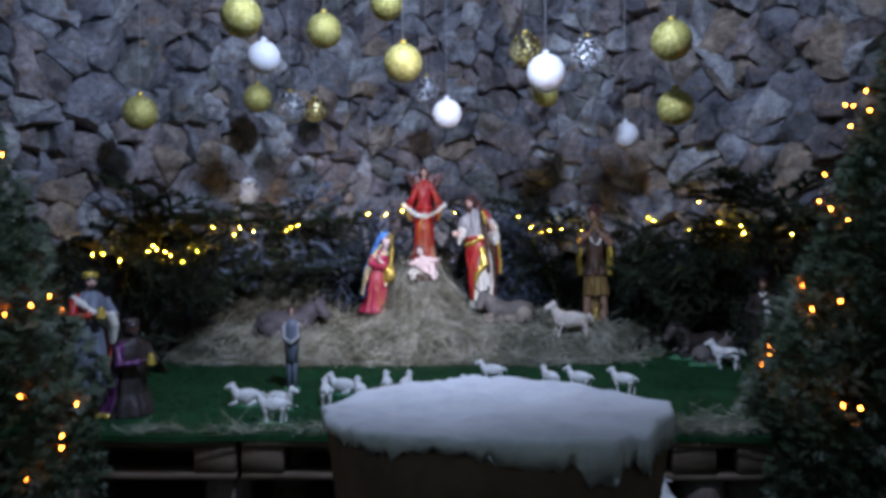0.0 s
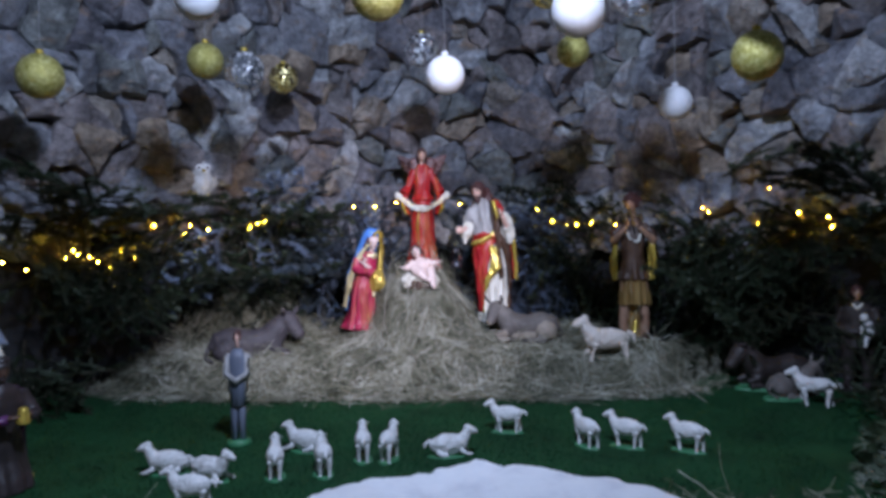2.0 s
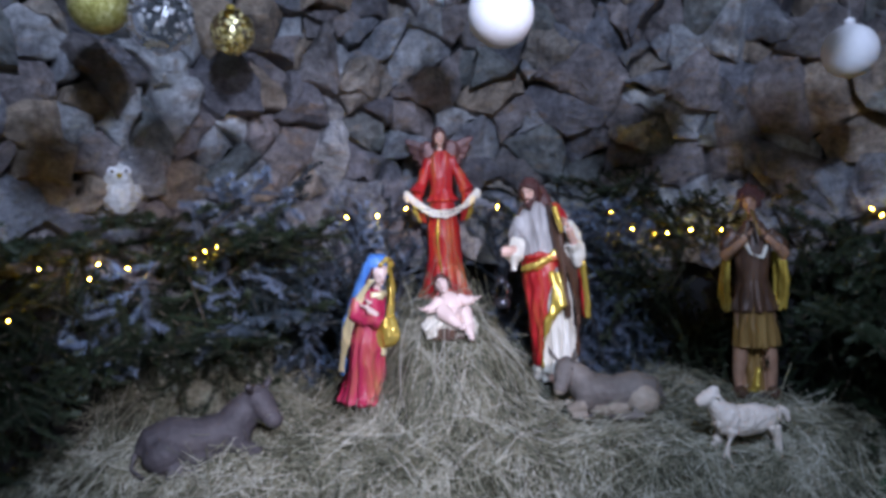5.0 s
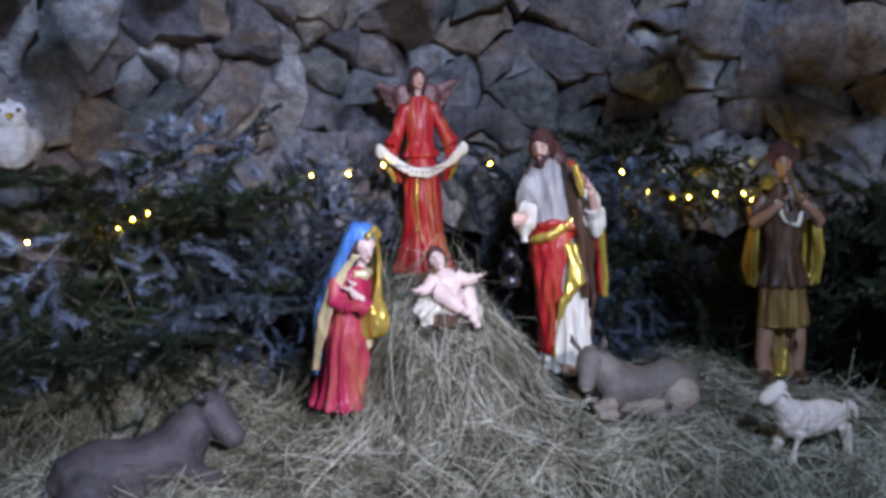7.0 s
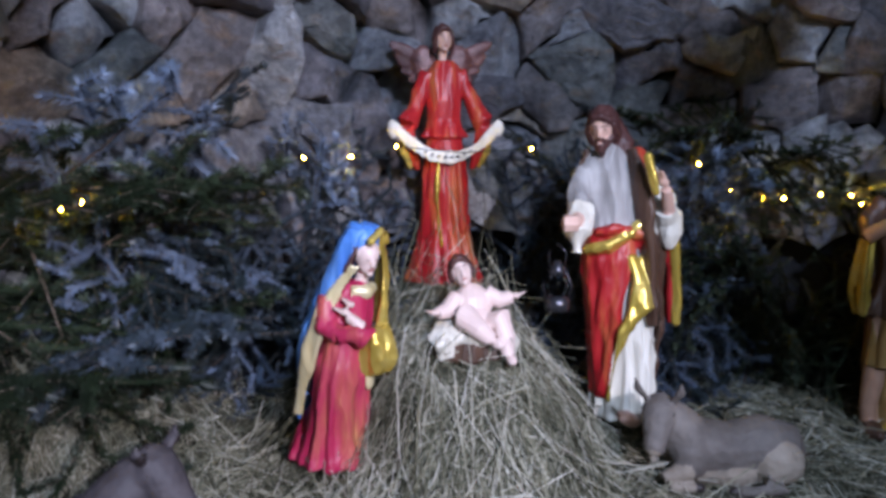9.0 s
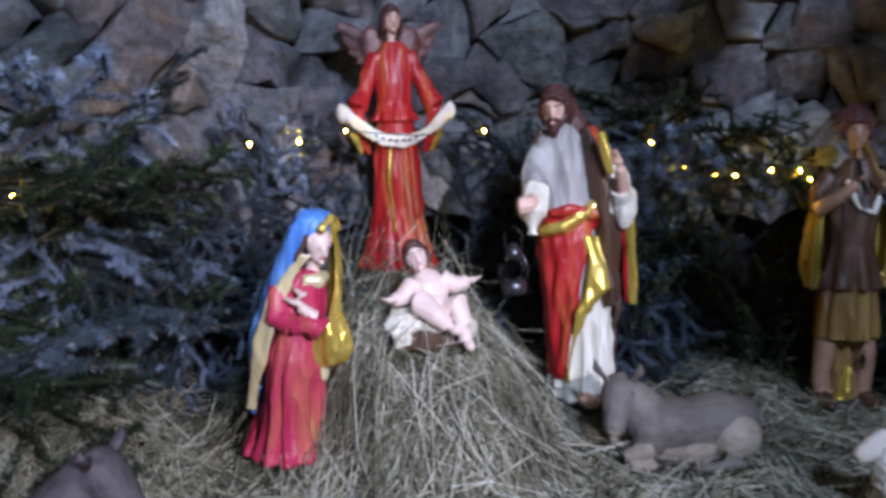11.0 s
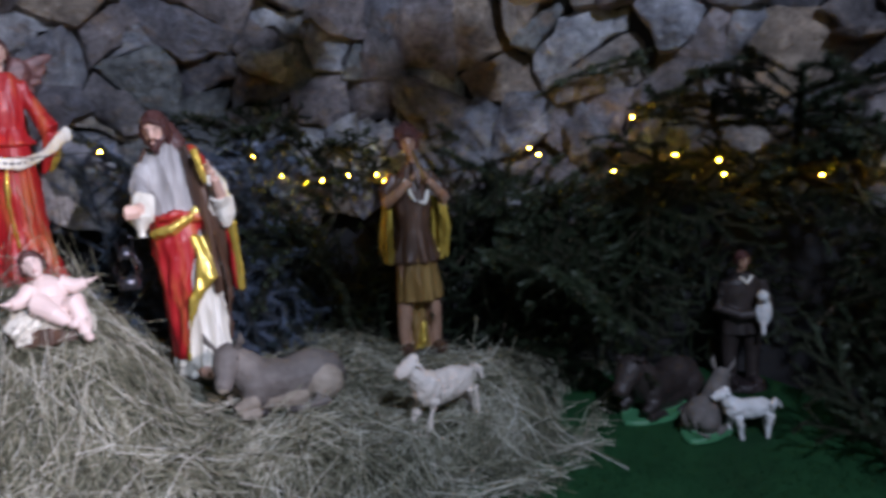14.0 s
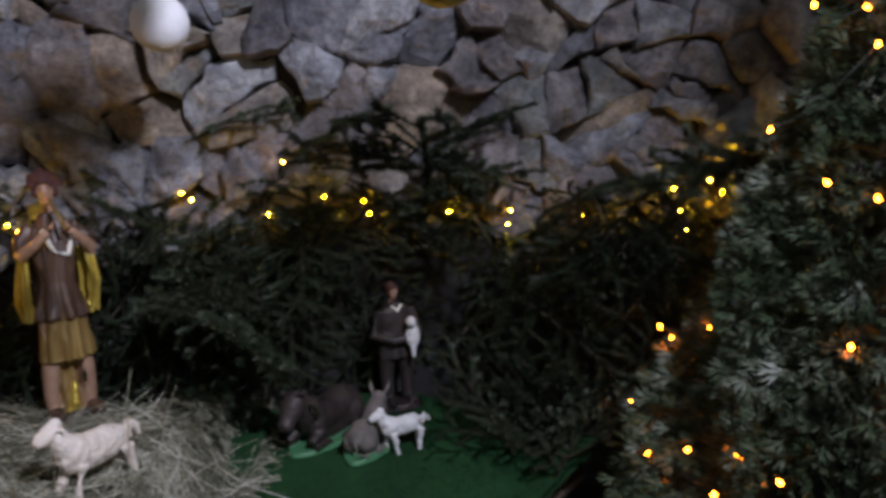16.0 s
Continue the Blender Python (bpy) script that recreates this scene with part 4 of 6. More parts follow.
def joseph(m):
    c = Clay()
    c.loft([(0.022, 0, 0, 0.066, 0.066, 0.09), (0.022, 0, 0.03, 0.062, 0.062, 0.1), (0.024, 0, 0.12, 0.060, 0.056, 0.09), (0.022, 0, 0.24, 0.060, 0.05, 0.06), (0.01, 0, 0.36, 0.060, 0.045, 0.02)], CREAM, 52, 13)
    c.loft([(0.006, 0, 0.34, 0.062, 0.046, 0.03), (-0.002, 0, 0.41, 0.062, 0.044, 0.04), (-0.008, 0, 0.47, 0.074, 0.044, 0.03), (-0.012, 0, 0.505, 0.07, 0.038, 0), (-0.014, 0, 0.535, 0.044, 0.032, 0), (-0.016, 0, 0.56, 0.024, 0.024, 0)], GREY, 44, 11)
    # red robe from the sash down one side, its gold lining folded out along the edge
    c.drape([(0.018, -0.002, 0.045, 0.062, 0.066, 0.06, 120, 214), (0.018, -0.002, 0.15, 0.068, 0.068, 0.07, 120, 232), (0.014, -0.002, 0.25, 0.076, 0.064, 0.06, 120, 252), (0.012, -0.002, 0.33, 0.080, 0.059, 0.03, 120, 268), (0.006, 0, 0.39, 0.072, 0.051, 0, 120, 300)], RED, 34, 13)
    c.drape([(0.018, -0.004, 0.04, 0.066, 0.070, 0.03, 212, 220), (0.018, -0.004, 0.14, 0.072, 0.074, 0.05, 230, 238), (0.016, -0.004, 0.19, 0.082, 0.080, 0.08, 240, 256), (0.02, -0.004, 0.24, 0.084, 0.082, 0.10, 254, 290), (0.018, -0.004, 0.29, 0.082, 0.072, 0.06, 262, 298), (0.012, -0.002, 0.34, 0.080, 0.06, 0, 262, 284)], GOLD, 16, 9)
    c.tube([(-0.07, -0.018, 0.35), (-0.04, -0.052, 0.36), (0.0, -0.06, 0.385), (0.03, -0.055, 0.41)], [0.014, 0.02, 0.014, 0.008], GOLD, 12, 0.6)
    c.tube([(-0.06, -0.034, 0.388), (-0.015, -0.056, 0.396), (0.03, -0.055, 0.38), (0.045, -0.055, 0.33)], [0.010, 0.014, 0.016, 0.014], RED, 12, 0.7)
    # brown mantle: over one shoulder, down the front and round the back
    c.drape([(0.028, 0.01, 0.06, 0.070, 0.066, 0.07, -14, 176), (0.030, 0.01, 0.2, 0.078, 0.066, 0.07, -36, 176), (0.02, 0.008, 0.34, 0.088, 0.064, 0.04, -66, 176), (0.0, 0.006, 0.45, 0.088, 0.057, 0.02, -68, 178), (-0.008, 0.004, 0.51, 0.08, 0.048, 0, -64, 178), (-0.01, 0.002, 0.548, 0.052, 0.038, 0, -62, 178)], BROWN, 40, 12)
    c.tube([(0.012, -0.034, 0.55), (0.022, -0.052, 0.49), (0.034, -0.06, 0.42), (0.04, -0.064, 0.34), (0.052, -0.066, 0.2)], [0.018, 0.026, 0.028, 0.022, 0.014], BROWN, 10, 0.5)
    # red shoulder cape with a gold hem
    c.drape([(0.036, 0.003, 0.19, 0.094, 0.076, 0.06, -24, 42), (0.026, 0.003, 0.30, 0.098, 0.072, 0.05, -26, 44), (0.006, 0.004, 0.43, 0.098, 0.064, 0.03, -34, 50), (-0.006, 0.004, 0.505, 0.09, 0.054, 0, -46, 60), (-0.01, 0.002, 0.55, 0.058, 0.044, 0, -56, 64)], RED, 22, 12)
    c.tube([(0.124, -0.03, 0.19), (0.124, -0.032, 0.27), (0.114, -0.034, 0.35), (0.102, -0.034, 0.43)], [0.010, 0.012, 0.010, 0.006], GOLD, 8, 0.6)
    # arms: one holds the lantern out, the other is raised to the chest
    c.tube([(-0.068, 0, 0.505), (-0.088, -0.018, 0.46), (-0.094, -0.036, 0.43)], [0.022, 0.023, 0.021], GREY, 14)
    c.tube([(-0.09, -0.034, 0.44), (-0.108, -0.062, 0.395), (-0.112, -0.068, 0.352)], [0.022, 0.026, 0.013], CREAM, 14)
    c.tube([(-0.1, -0.05, 0.42), (-0.124, -0.084, 0.415)], [0.014, 0.012], SKIN, 10)
    c.ball((-0.138, -0.09, 0.415), (0.016, 0.016, 0.017), SKIN, 12, 0.05)
    for k in range(4):
        c.tube([(-0.150 + 0.008 * k, -0.1, 0.428), (-0.153 + 0.008 * k, -0.108, 0.414), (-0.150 + 0.008 * k, -0.1, 0.4)], [0.0045] * 3, SKIN, 6)
    c.tube([(0.062, 0, 0.505), (0.088, -0.024, 0.44), (0.084, -0.05, 0.405), (0.07, -0.066, 0.43)], [0.022, 0.027, 0.030, 0.019], CREAM, 14)
    c.tube([(0.09, -0.045, 0.42), (0.094, -0.05, 0.38), (0.09, -0.048, 0.352)], [0.024, 0.02, 0.008], CREAM, 12)
    c.tube([(0.076, -0.07, 0.43), (0.054, -0.1, 0.475)], [0.014, 0.011], SKIN, 10)
    hand(c, (0.046, -0.104, 0.487), 0.0135, SKIN, (-0.5, -0.1, 1))
    c.tube([(0.012, -0.1, 0.54), (0.022, -0.106, 0.50), (0.03, -0.108, 0.465)], [0.008, 0.009, 0.007], GOLD, 8, 0.5)
    head(c, (-0.044, -0.022, 0.592), 0.033, HAIR, SKIN, (20, 0, -36), True)
    c.tube([(-0.01, 0.01, 0.60), (0.008, -0.008, 0.555), (0.01, -0.014, 0.515)], [0.022, 0.024, 0.012], HAIR, 10)
    c.ball((0.0, -0.078, 0.012), (0.02, 0.036, 0.014), SKIN, 8)
    return c.put("bearded_man_figurine", m, "standing bearded figurine in cream, red and brown robes holding a lantern", "figurine", voxel=0.0028, fold=0.0052)


def lantern(m):
    t = thing("lantern", m, "small dark metal hurricane lantern with glass globe", "lantern")
    part("base", Clay().loft([(0, 0, 0, 0.024, 0.024, 0), (0, 0, 0.02, 0.025, 0.025, 0), (0, 0, 0.03, 0.016, 0.016, 0)], STEEL, 18), t)
    g = part("globe", Clay().loft([(0, 0, 0.03, 0.014, 0.014, 0), (0, 0, 0.05, 0.021, 0.021, 0), (0, 0, 0.072, 0.013, 0.013, 0)], CLEAR, 18), t, "clear glass globe")
    g.visible_shadow = False
    part("cap", Clay().loft([(0, 0, 0.072, 0.018, 0.018, 0), (0, 0, 0.085, 0.014, 0.014, 0), (0, 0, 0.1, 0.006, 0.006, 0)], STEEL, 18), t)
    for s in (-1, 1):
        part("side_wire", Clay().tube([(0.022 * s, 0, 0.02), (0.029 * s, 0, 0.05), (0.014 * s, 0, 0.085)], [0.002] * 3, STEEL, 6), t)
    part("handle", Clay().tube([(-0.014, 0, 0.085), (-0.018, 0, 0.115), (0, 0, 0.135), (0.018, 0, 0.115), (0.014, 0, 0.085)], [0.0016] * 5, STEEL, 6), t)


def infant(m):
    c = Clay()
    c.loft([(0, 0, 0, 0.085, 0.06, 0.06), (0, 0, 0.03, 0.08, 0.055, 0.08), (0, 0, 0.05, 0.055, 0.04, 0.05)], BROWN, 26, 7)
    for s in (-1, 1):
        c.ball((0.05 * s, -0.02, 0.05), (0.04, 0.034, 0.016), CREAM, 16, 0.3, (24, 20 * s, 0), seed=s)
        c.ball((0.066 * s, -0.045, 0.03), (0.018, 0.02, 0.024), CREAM, 12, 0.3, seed=2 + s)
    c.ball((0.002, 0.004, 0.098), (0.041, 0.035, 0.046), PALE, 16, turn=(-24, 0, 0))
    c.ball((0.006, -0.016, 0.068), (0.038, 0.034, 0.034), PALE, 16)
    c.ball((0.008, -0.03, 0.046), (0.05, 0.034, 0.02), CREAM, 12, 0.1)
    head(c, (-0.018, 0.014, 0.164), 0.029, HAIR, PALE, (-14, -16, -6), False, False)
    c.tube([(-0.03, 0.0, 0.118), (-0.054, -0.014, 0.094), (-0.076, -0.026, 0.092)], [0.019, 0.018, 0.013], PALE, 10)
    hand(c, (-0.084, -0.03, 0.095), 0.011, PALE, (-1, -0.3, 0.3))
    c.tube([(0.03, 0.004, 0.12), (0.058, -0.008, 0.108), (0.080, -0.018, 0.116)], [0.019, 0.018, 0.013], PALE, 10)
    hand(c, (0.088, -0.02, 0.119), 0.011, PALE, (1, -0.2, 0.35))
    # plump bent legs, one crossed over the other
    c.tube([(-0.014, -0.022, 0.064), (-0.022, -0.05, 0.088), (0.0, -0.066, 0.066), (0.022, -0.072, 0.046)], [0.027, 0.026, 0.021, 0.014], PALE, 12)
    c.tube([(0.024, -0.022, 0.06), (0.05, -0.05, 0.078), (0.054, -0.064, 0.045), (0.056, -0.072, 0.014)], [0.027, 0.025, 0.020, 0.014], PALE, 12)
    c.ball((0.032, -0.08, 0.04), (0.011, 0.018, 0.011), PALE, 8, turn=(0, 0, 30))
    c.ball((0.06, -0.084, 0.008), (0.012, 0.018, 0.011), PALE, 8)
    return c.put("infant_figurine", m, "pale infant figurine lying with open arms on a dark crib", "figurine", voxel=0.0022, fold=0.002)


def boy(m):
    c = Clay()
    c.loft([(0, 0.01, 0, 0.085, 0.06, 0.03), (0, 0.01, 0.03, 0.074, 0.052, 0.05)], DARK, 24, 5)
    for s in (-1, 1):
        c.tube([(0.046 * s, 0, 0.02), (0.05 * s, 0.004, 0.08), (0.046 * s, 0, 0.13), (0.04 * s, 0, 0.2), (0.032 * s, 0, 0.27)], [0.017, 0.019, 0.023, 0.022, 0.03], SHADED_SKIN, 12)
        c.ball((0.05 * s, -0.028, 0.034), (0.02, 0.04, 0.018), BROWN, 10)
    # gilded rock between the legs
    c.loft([(0, 0.02, 0.0, 0.045, 0.035, 0.15), (0, 0.02, 0.06, 0.034, 0.028, 0.2), (0, 0.02, 0.13, 0.026, 0.02, 0.15), (0, 0.015, 0.22, 0.03, 0.02, 0)], TAN, 20, 6)
    c.tube([(-0.014, -0.012, 0.02), (-0.002, -0.014, 0.05), (0.008, -0.006, 0.10)], [0.022, 0.016, 0.008], GOLD, 8, 0.6)
    # ochre skirt, then the dark tunic with its ragged lower edge
    c.loft([(0, 0, 0.165, 0.068, 0.052, 0.10), (0, 0, 0.22, 0.062, 0.048, 0.09), (0, 0, 0.30, 0.052, 0.042, 0.03)], TAN, 40, 11)
    c.loft([(0, 0, 0.268, 0.068, 0.052, 0.12), (0, 0, 0.31, 0.059, 0.046, 0.06), (0, 0, 0.355, 0.046, 0.038, 0.02), (0, 0, 0.41, 0.052, 0.038, 0), (0, 0, 0.455, 0.056, 0.036, 0), (0, 0, 0.49, 0.046, 0.03, 0), (0, 0, 0.52, 0.024, 0.022, 0)], BROWN, 40, 9)
    for s in (-1, 1):
        # bare arms lifted to the flute, the cape hanging from the elbows
        c.tube([(0.05 * s, 0, 0.488), (0.082 * s, -0.01, 0.455), (0.09 * s, -0.022, 0.42)], [0.019, 0.018, 0.015], BROWN, 10)
        c.tube([(0.09 * s, -0.022, 0.425), (0.062 * s, -0.052, 0.45), (0.028 * s, -0.066, 0.48)], [0.016, 0.014, 0.010], SHADED_SKIN, 10)
        hand(c, (0.02 * s, -0.07, 0.49), 0.010, SHADED_SKIN, (-s * 0.6, -0.2, 1))
        a = (140, 216) if s < 0 else (-36, 40)
        c.drape([(0.012 * s, 0.012, 0.265, 0.070, 0.04, 0.16, *a), (0.02 * s, 0.01, 0.31, 0.076, 0.046, 0.14, *a), (0.018 * s, 0.006, 0.37, 0.076, 0.05, 0.08, *a), (0.012 * s, 0.004, 0.43, 0.074, 0.046, 0.02, *a)], GOLD, 18, 12)
        c.tube([(0.088 * s, -0.02, 0.415), (0.094 * s, -0.024, 0.35), (0.09 * s, -0.016, 0.27)], [0.009, 0.011, 0.005], GOLD, 10, 0.6)
    c.loft([(0, 0.006, 0.14, 0.066, 0.05, 0.08), (0, 0.006, 0.3, 0.066, 0.05, 0.05), (0, 0.004, 0.49, 0.052, 0.036, 0)], BROWN, 24, 8, arc=(30, 150))
    c.tube([(-0.036, -0.036, 0.482), (-0.01, -0.05, 0.43), (0.02, -0.048, 0.42), (0.042, -0.034, 0.47)], [0.0045] * 4, CREAM, 8)
    c.fine = True
    c.tube([(0.004, -0.098, 0.485), (-0.012, -0.056, 0.556)], [0.0055, 0.0045], TAN, 8)
    c.fine = False
    head(c, (-0.006, -0.012, 0.575), 0.031, HAIR, SHADED_SKIN, (10, 0, -22), False, False)
    c.ball((-0.002, 0.012, 0.594), (0.040, 0.034, 0.030), HAIR, 16, 0.25)
    return c.put("flute_player_figurine", m, "shepherd boy figurine in brown tunic and gold cape playing a flute", "figurine", voxel=0.003, fold=0.0052)


def robed(m, h, gown, cloak, trim, skin, label, crown=None, kneel=False, name="robed_figurine", shawl=None):
    c = Clay()
    k = 0.78 if kneel else 1.0
    s = h / k
    z = lambda f: max(0.0, f - (1 - k)) * s
    rr = lambda f: f * s
    c.loft([(0, 0, 0, rr(0.13), rr(0.12), 0.05), (0, 0, z(0.3) if kneel else z(0.06), rr(0.12), rr(0.11), 0.06), (0, 0, z(0.4), rr(0.10), rr(0.085), 0.05), (0, 0, z(0.58), rr(0.085), rr(0.07), 0.02), (0, 0, z(0.72), rr(0.10), rr(0.068), 0.01), (0, 0, z(0.80), rr(0.085), rr(0.055), 0), (0, 0, z(0.84), rr(0.04), rr(0.04), 0)], gown, 32, 9)
    c.loft([(0, rr(0.06), 0, rr(0.17), rr(0.16), 0.05), (0, rr(0.035), z(0.35), rr(0.135), rr(0.125), 0.05), (0, rr(0.01), z(0.6), rr(0.115), rr(0.095), 0.03), (0, 0, z(0.76), rr(0.112), rr(0.078), 0.0), (0, 0, z(0.82), rr(0.075), rr(0.055), 0)], cloak, 32, 9, arc=(-20, 200))
    c.loft([(0, rr(0.06), 0.002, rr(0.176), rr(0.166), 0.05), (0, rr(0.058), 0.02, rr(0.172), rr(0.162), 0.05)], trim, 32, 9, arc=(-20, 200))
    for sx in (-1, 1):
        c.tube([(rr(0.09) * sx, 0, z(0.78)), (rr(0.13) * sx, -rr(0.04), z(0.64)), (rr(0.05) * sx, -rr(0.13), z(0.66))], [rr(0.036), rr(0.04), rr(0.03)], cloak if sx < 0 else gown, 10)
        hand(c, (rr(0.035) * sx, -rr(0.145), z(0.67)), rr(0.02), skin, (-sx, -0.5, 0.4))
    c.tube([(0, -rr(0.16), z(0.63)), (0, -rr(0.16), z(0.72))], [rr(0.03), rr(0.018)], trim, 10)
    if shawl:
        c.tube([(-rr(0.09), rr(0.02), z(0.8)), (-rr(0.06), -rr(0.075), z(0.72)), (rr(0.05), -rr(0.09), z(0.62)), (rr(0.10), -rr(0.06), z(0.55))], [rr(0.035), rr(0.04), rr(0.045), rr(0.03)], shawl, 12, 0.6)
        c.tube([(rr(0.06), -rr(0.15), z(0.68)), (rr(0.09), -rr(0.13), z(0.58)), (rr(0.10), -rr(0.10), z(0.42))], [rr(0.035), rr(0.05), rr(0.02)], shawl, 12, 0.7)
    head(c, (0, -rr(0.01), z(0.915)), rr(0.042), HAIR if crown is None else DARK, skin, (8, 0, 0), crown is not None)
    if crown:
        c.loft([(0, rr(0.005), z(0.945), rr(0.044), rr(0.044), 0.0), (0, rr(0.005), z(0.985), rr(0.05), rr(0.05), 0.08), (0, rr(0.005), z(1.0), rr(0.02), rr(0.02), 0)], crown, 20, 5)
    return c.put(name, m, label, "figurine", voxel=0.0034, fold=0.003)


def sheep(body, base, size, pose_kind, face=None):
    """A sheep facing -x, about size long."""
    c = Clay()
    s = size
    low = pose_kind == "lying"
    zb = 0.22 * s if low else 0.47 * s
    z0 = 0.035 * s if base else 0
    c.ball((0.05 * s, 0, zb + z0), (0.40 * s, (0.2 if base else 0.145) * s, (0.215 if base else 0.165) * s), body, 20, 0.06, seed=3)
    c.ball((-0.2 * s, 0, zb + z0 + 0.02 * s), (0.18 * s, 0.15 * s, 0.175 * s), body, 16, 0.06)
    hx, hz = -0.41 * s, zb + z0 + 0.27 * s
    c.tube([(-0.24 * s, 0, zb + z0 + 0.06 * s), (-0.34 * s, 0, zb + z0 + 0.18 * s), (hx + 0.03 * s, 0, hz)], [0.14 * s, 0.105 * s, 0.085 * s], body, 12)
    c.tube([(hx + 0.06 * s, 0, hz + 0.02 * s), (hx - 0.04 * s, 0, hz), (hx - 0.15 * s, 0, hz - 0.05 * s), (hx - 0.18 * s, 0, hz - 0.06 * s)], [0.07 * s, 0.085 * s, 0.055 * s, 0.03 * s], face or body, 12)
    c.ball((hx + 0.04 * s, 0, hz + 0.06 * s), (0.08 * s, 0.075 * s, 0.06 * s), body, 10, 0.1)
    for sy in (-1, 1):
        c.tube([(hx + 0.03 * s, 0.07 * sy * s, hz + 0.03 * s), (hx + 0.06 * s, 0.16 * sy * s, hz + 0.01 * s)], [0.03 * s, 0.014 * s], face or body, 8, 0.5)
        c.ball((hx - 0.07 * s, 0.058 * sy * s, hz + 0.015 * s), 0.012 * s, DARK, 6)
        for x in (-0.2, 0.32):
            if low:
                c.tube([(x * s, 0.13 * sy * s, z0 + 0.1 * s), ((x - 0.12) * s, 0.19 * sy * s, z0 + 0.045 * s), ((x - 0.24) * s, 0.18 * sy * s, z0 + 0.035 * s)], [0.06 * s, 0.042 * s, 0.03 * s], body, 8)
            else:
                dx = -0.04 * sy if x < 0 else 0.03 * sy
                if pose_kind == "stride":
                    dx = -0.10 - 0.03 * sy if x < 0 else 0.07 + 0.03 * sy
                c.tube([(x * s, 0.1 * sy * s, z0 + 0.4 * s), ((x + dx) * s, 0.1 * sy * s, z0 + 0.2 * s), ((x + 1.6 * dx) * s, 0.1 * sy * s, z0)], [0.075 * s, 0.045 * s, 0.038 * s], face or body, 8)
    c.tube([(0.42 * s, 0, zb + z0 + 0.1 * s), (0.53 * s, 0, zb + z0 + 0.03 * s), (0.55 * s, 0, zb + z0 - 0.06 * s)], [0.05 * s, 0.045 * s, 0.025 * s], body, 8)
    if base:
        c.loft([(0.03 * s, 0, 0, 0.46 * s, 0.24 * s, 0.03), (0.03 * s, 0, 0.035 * s, 0.43 * s, 0.22 * s, 0.03)], base, 20, 5)
    return c


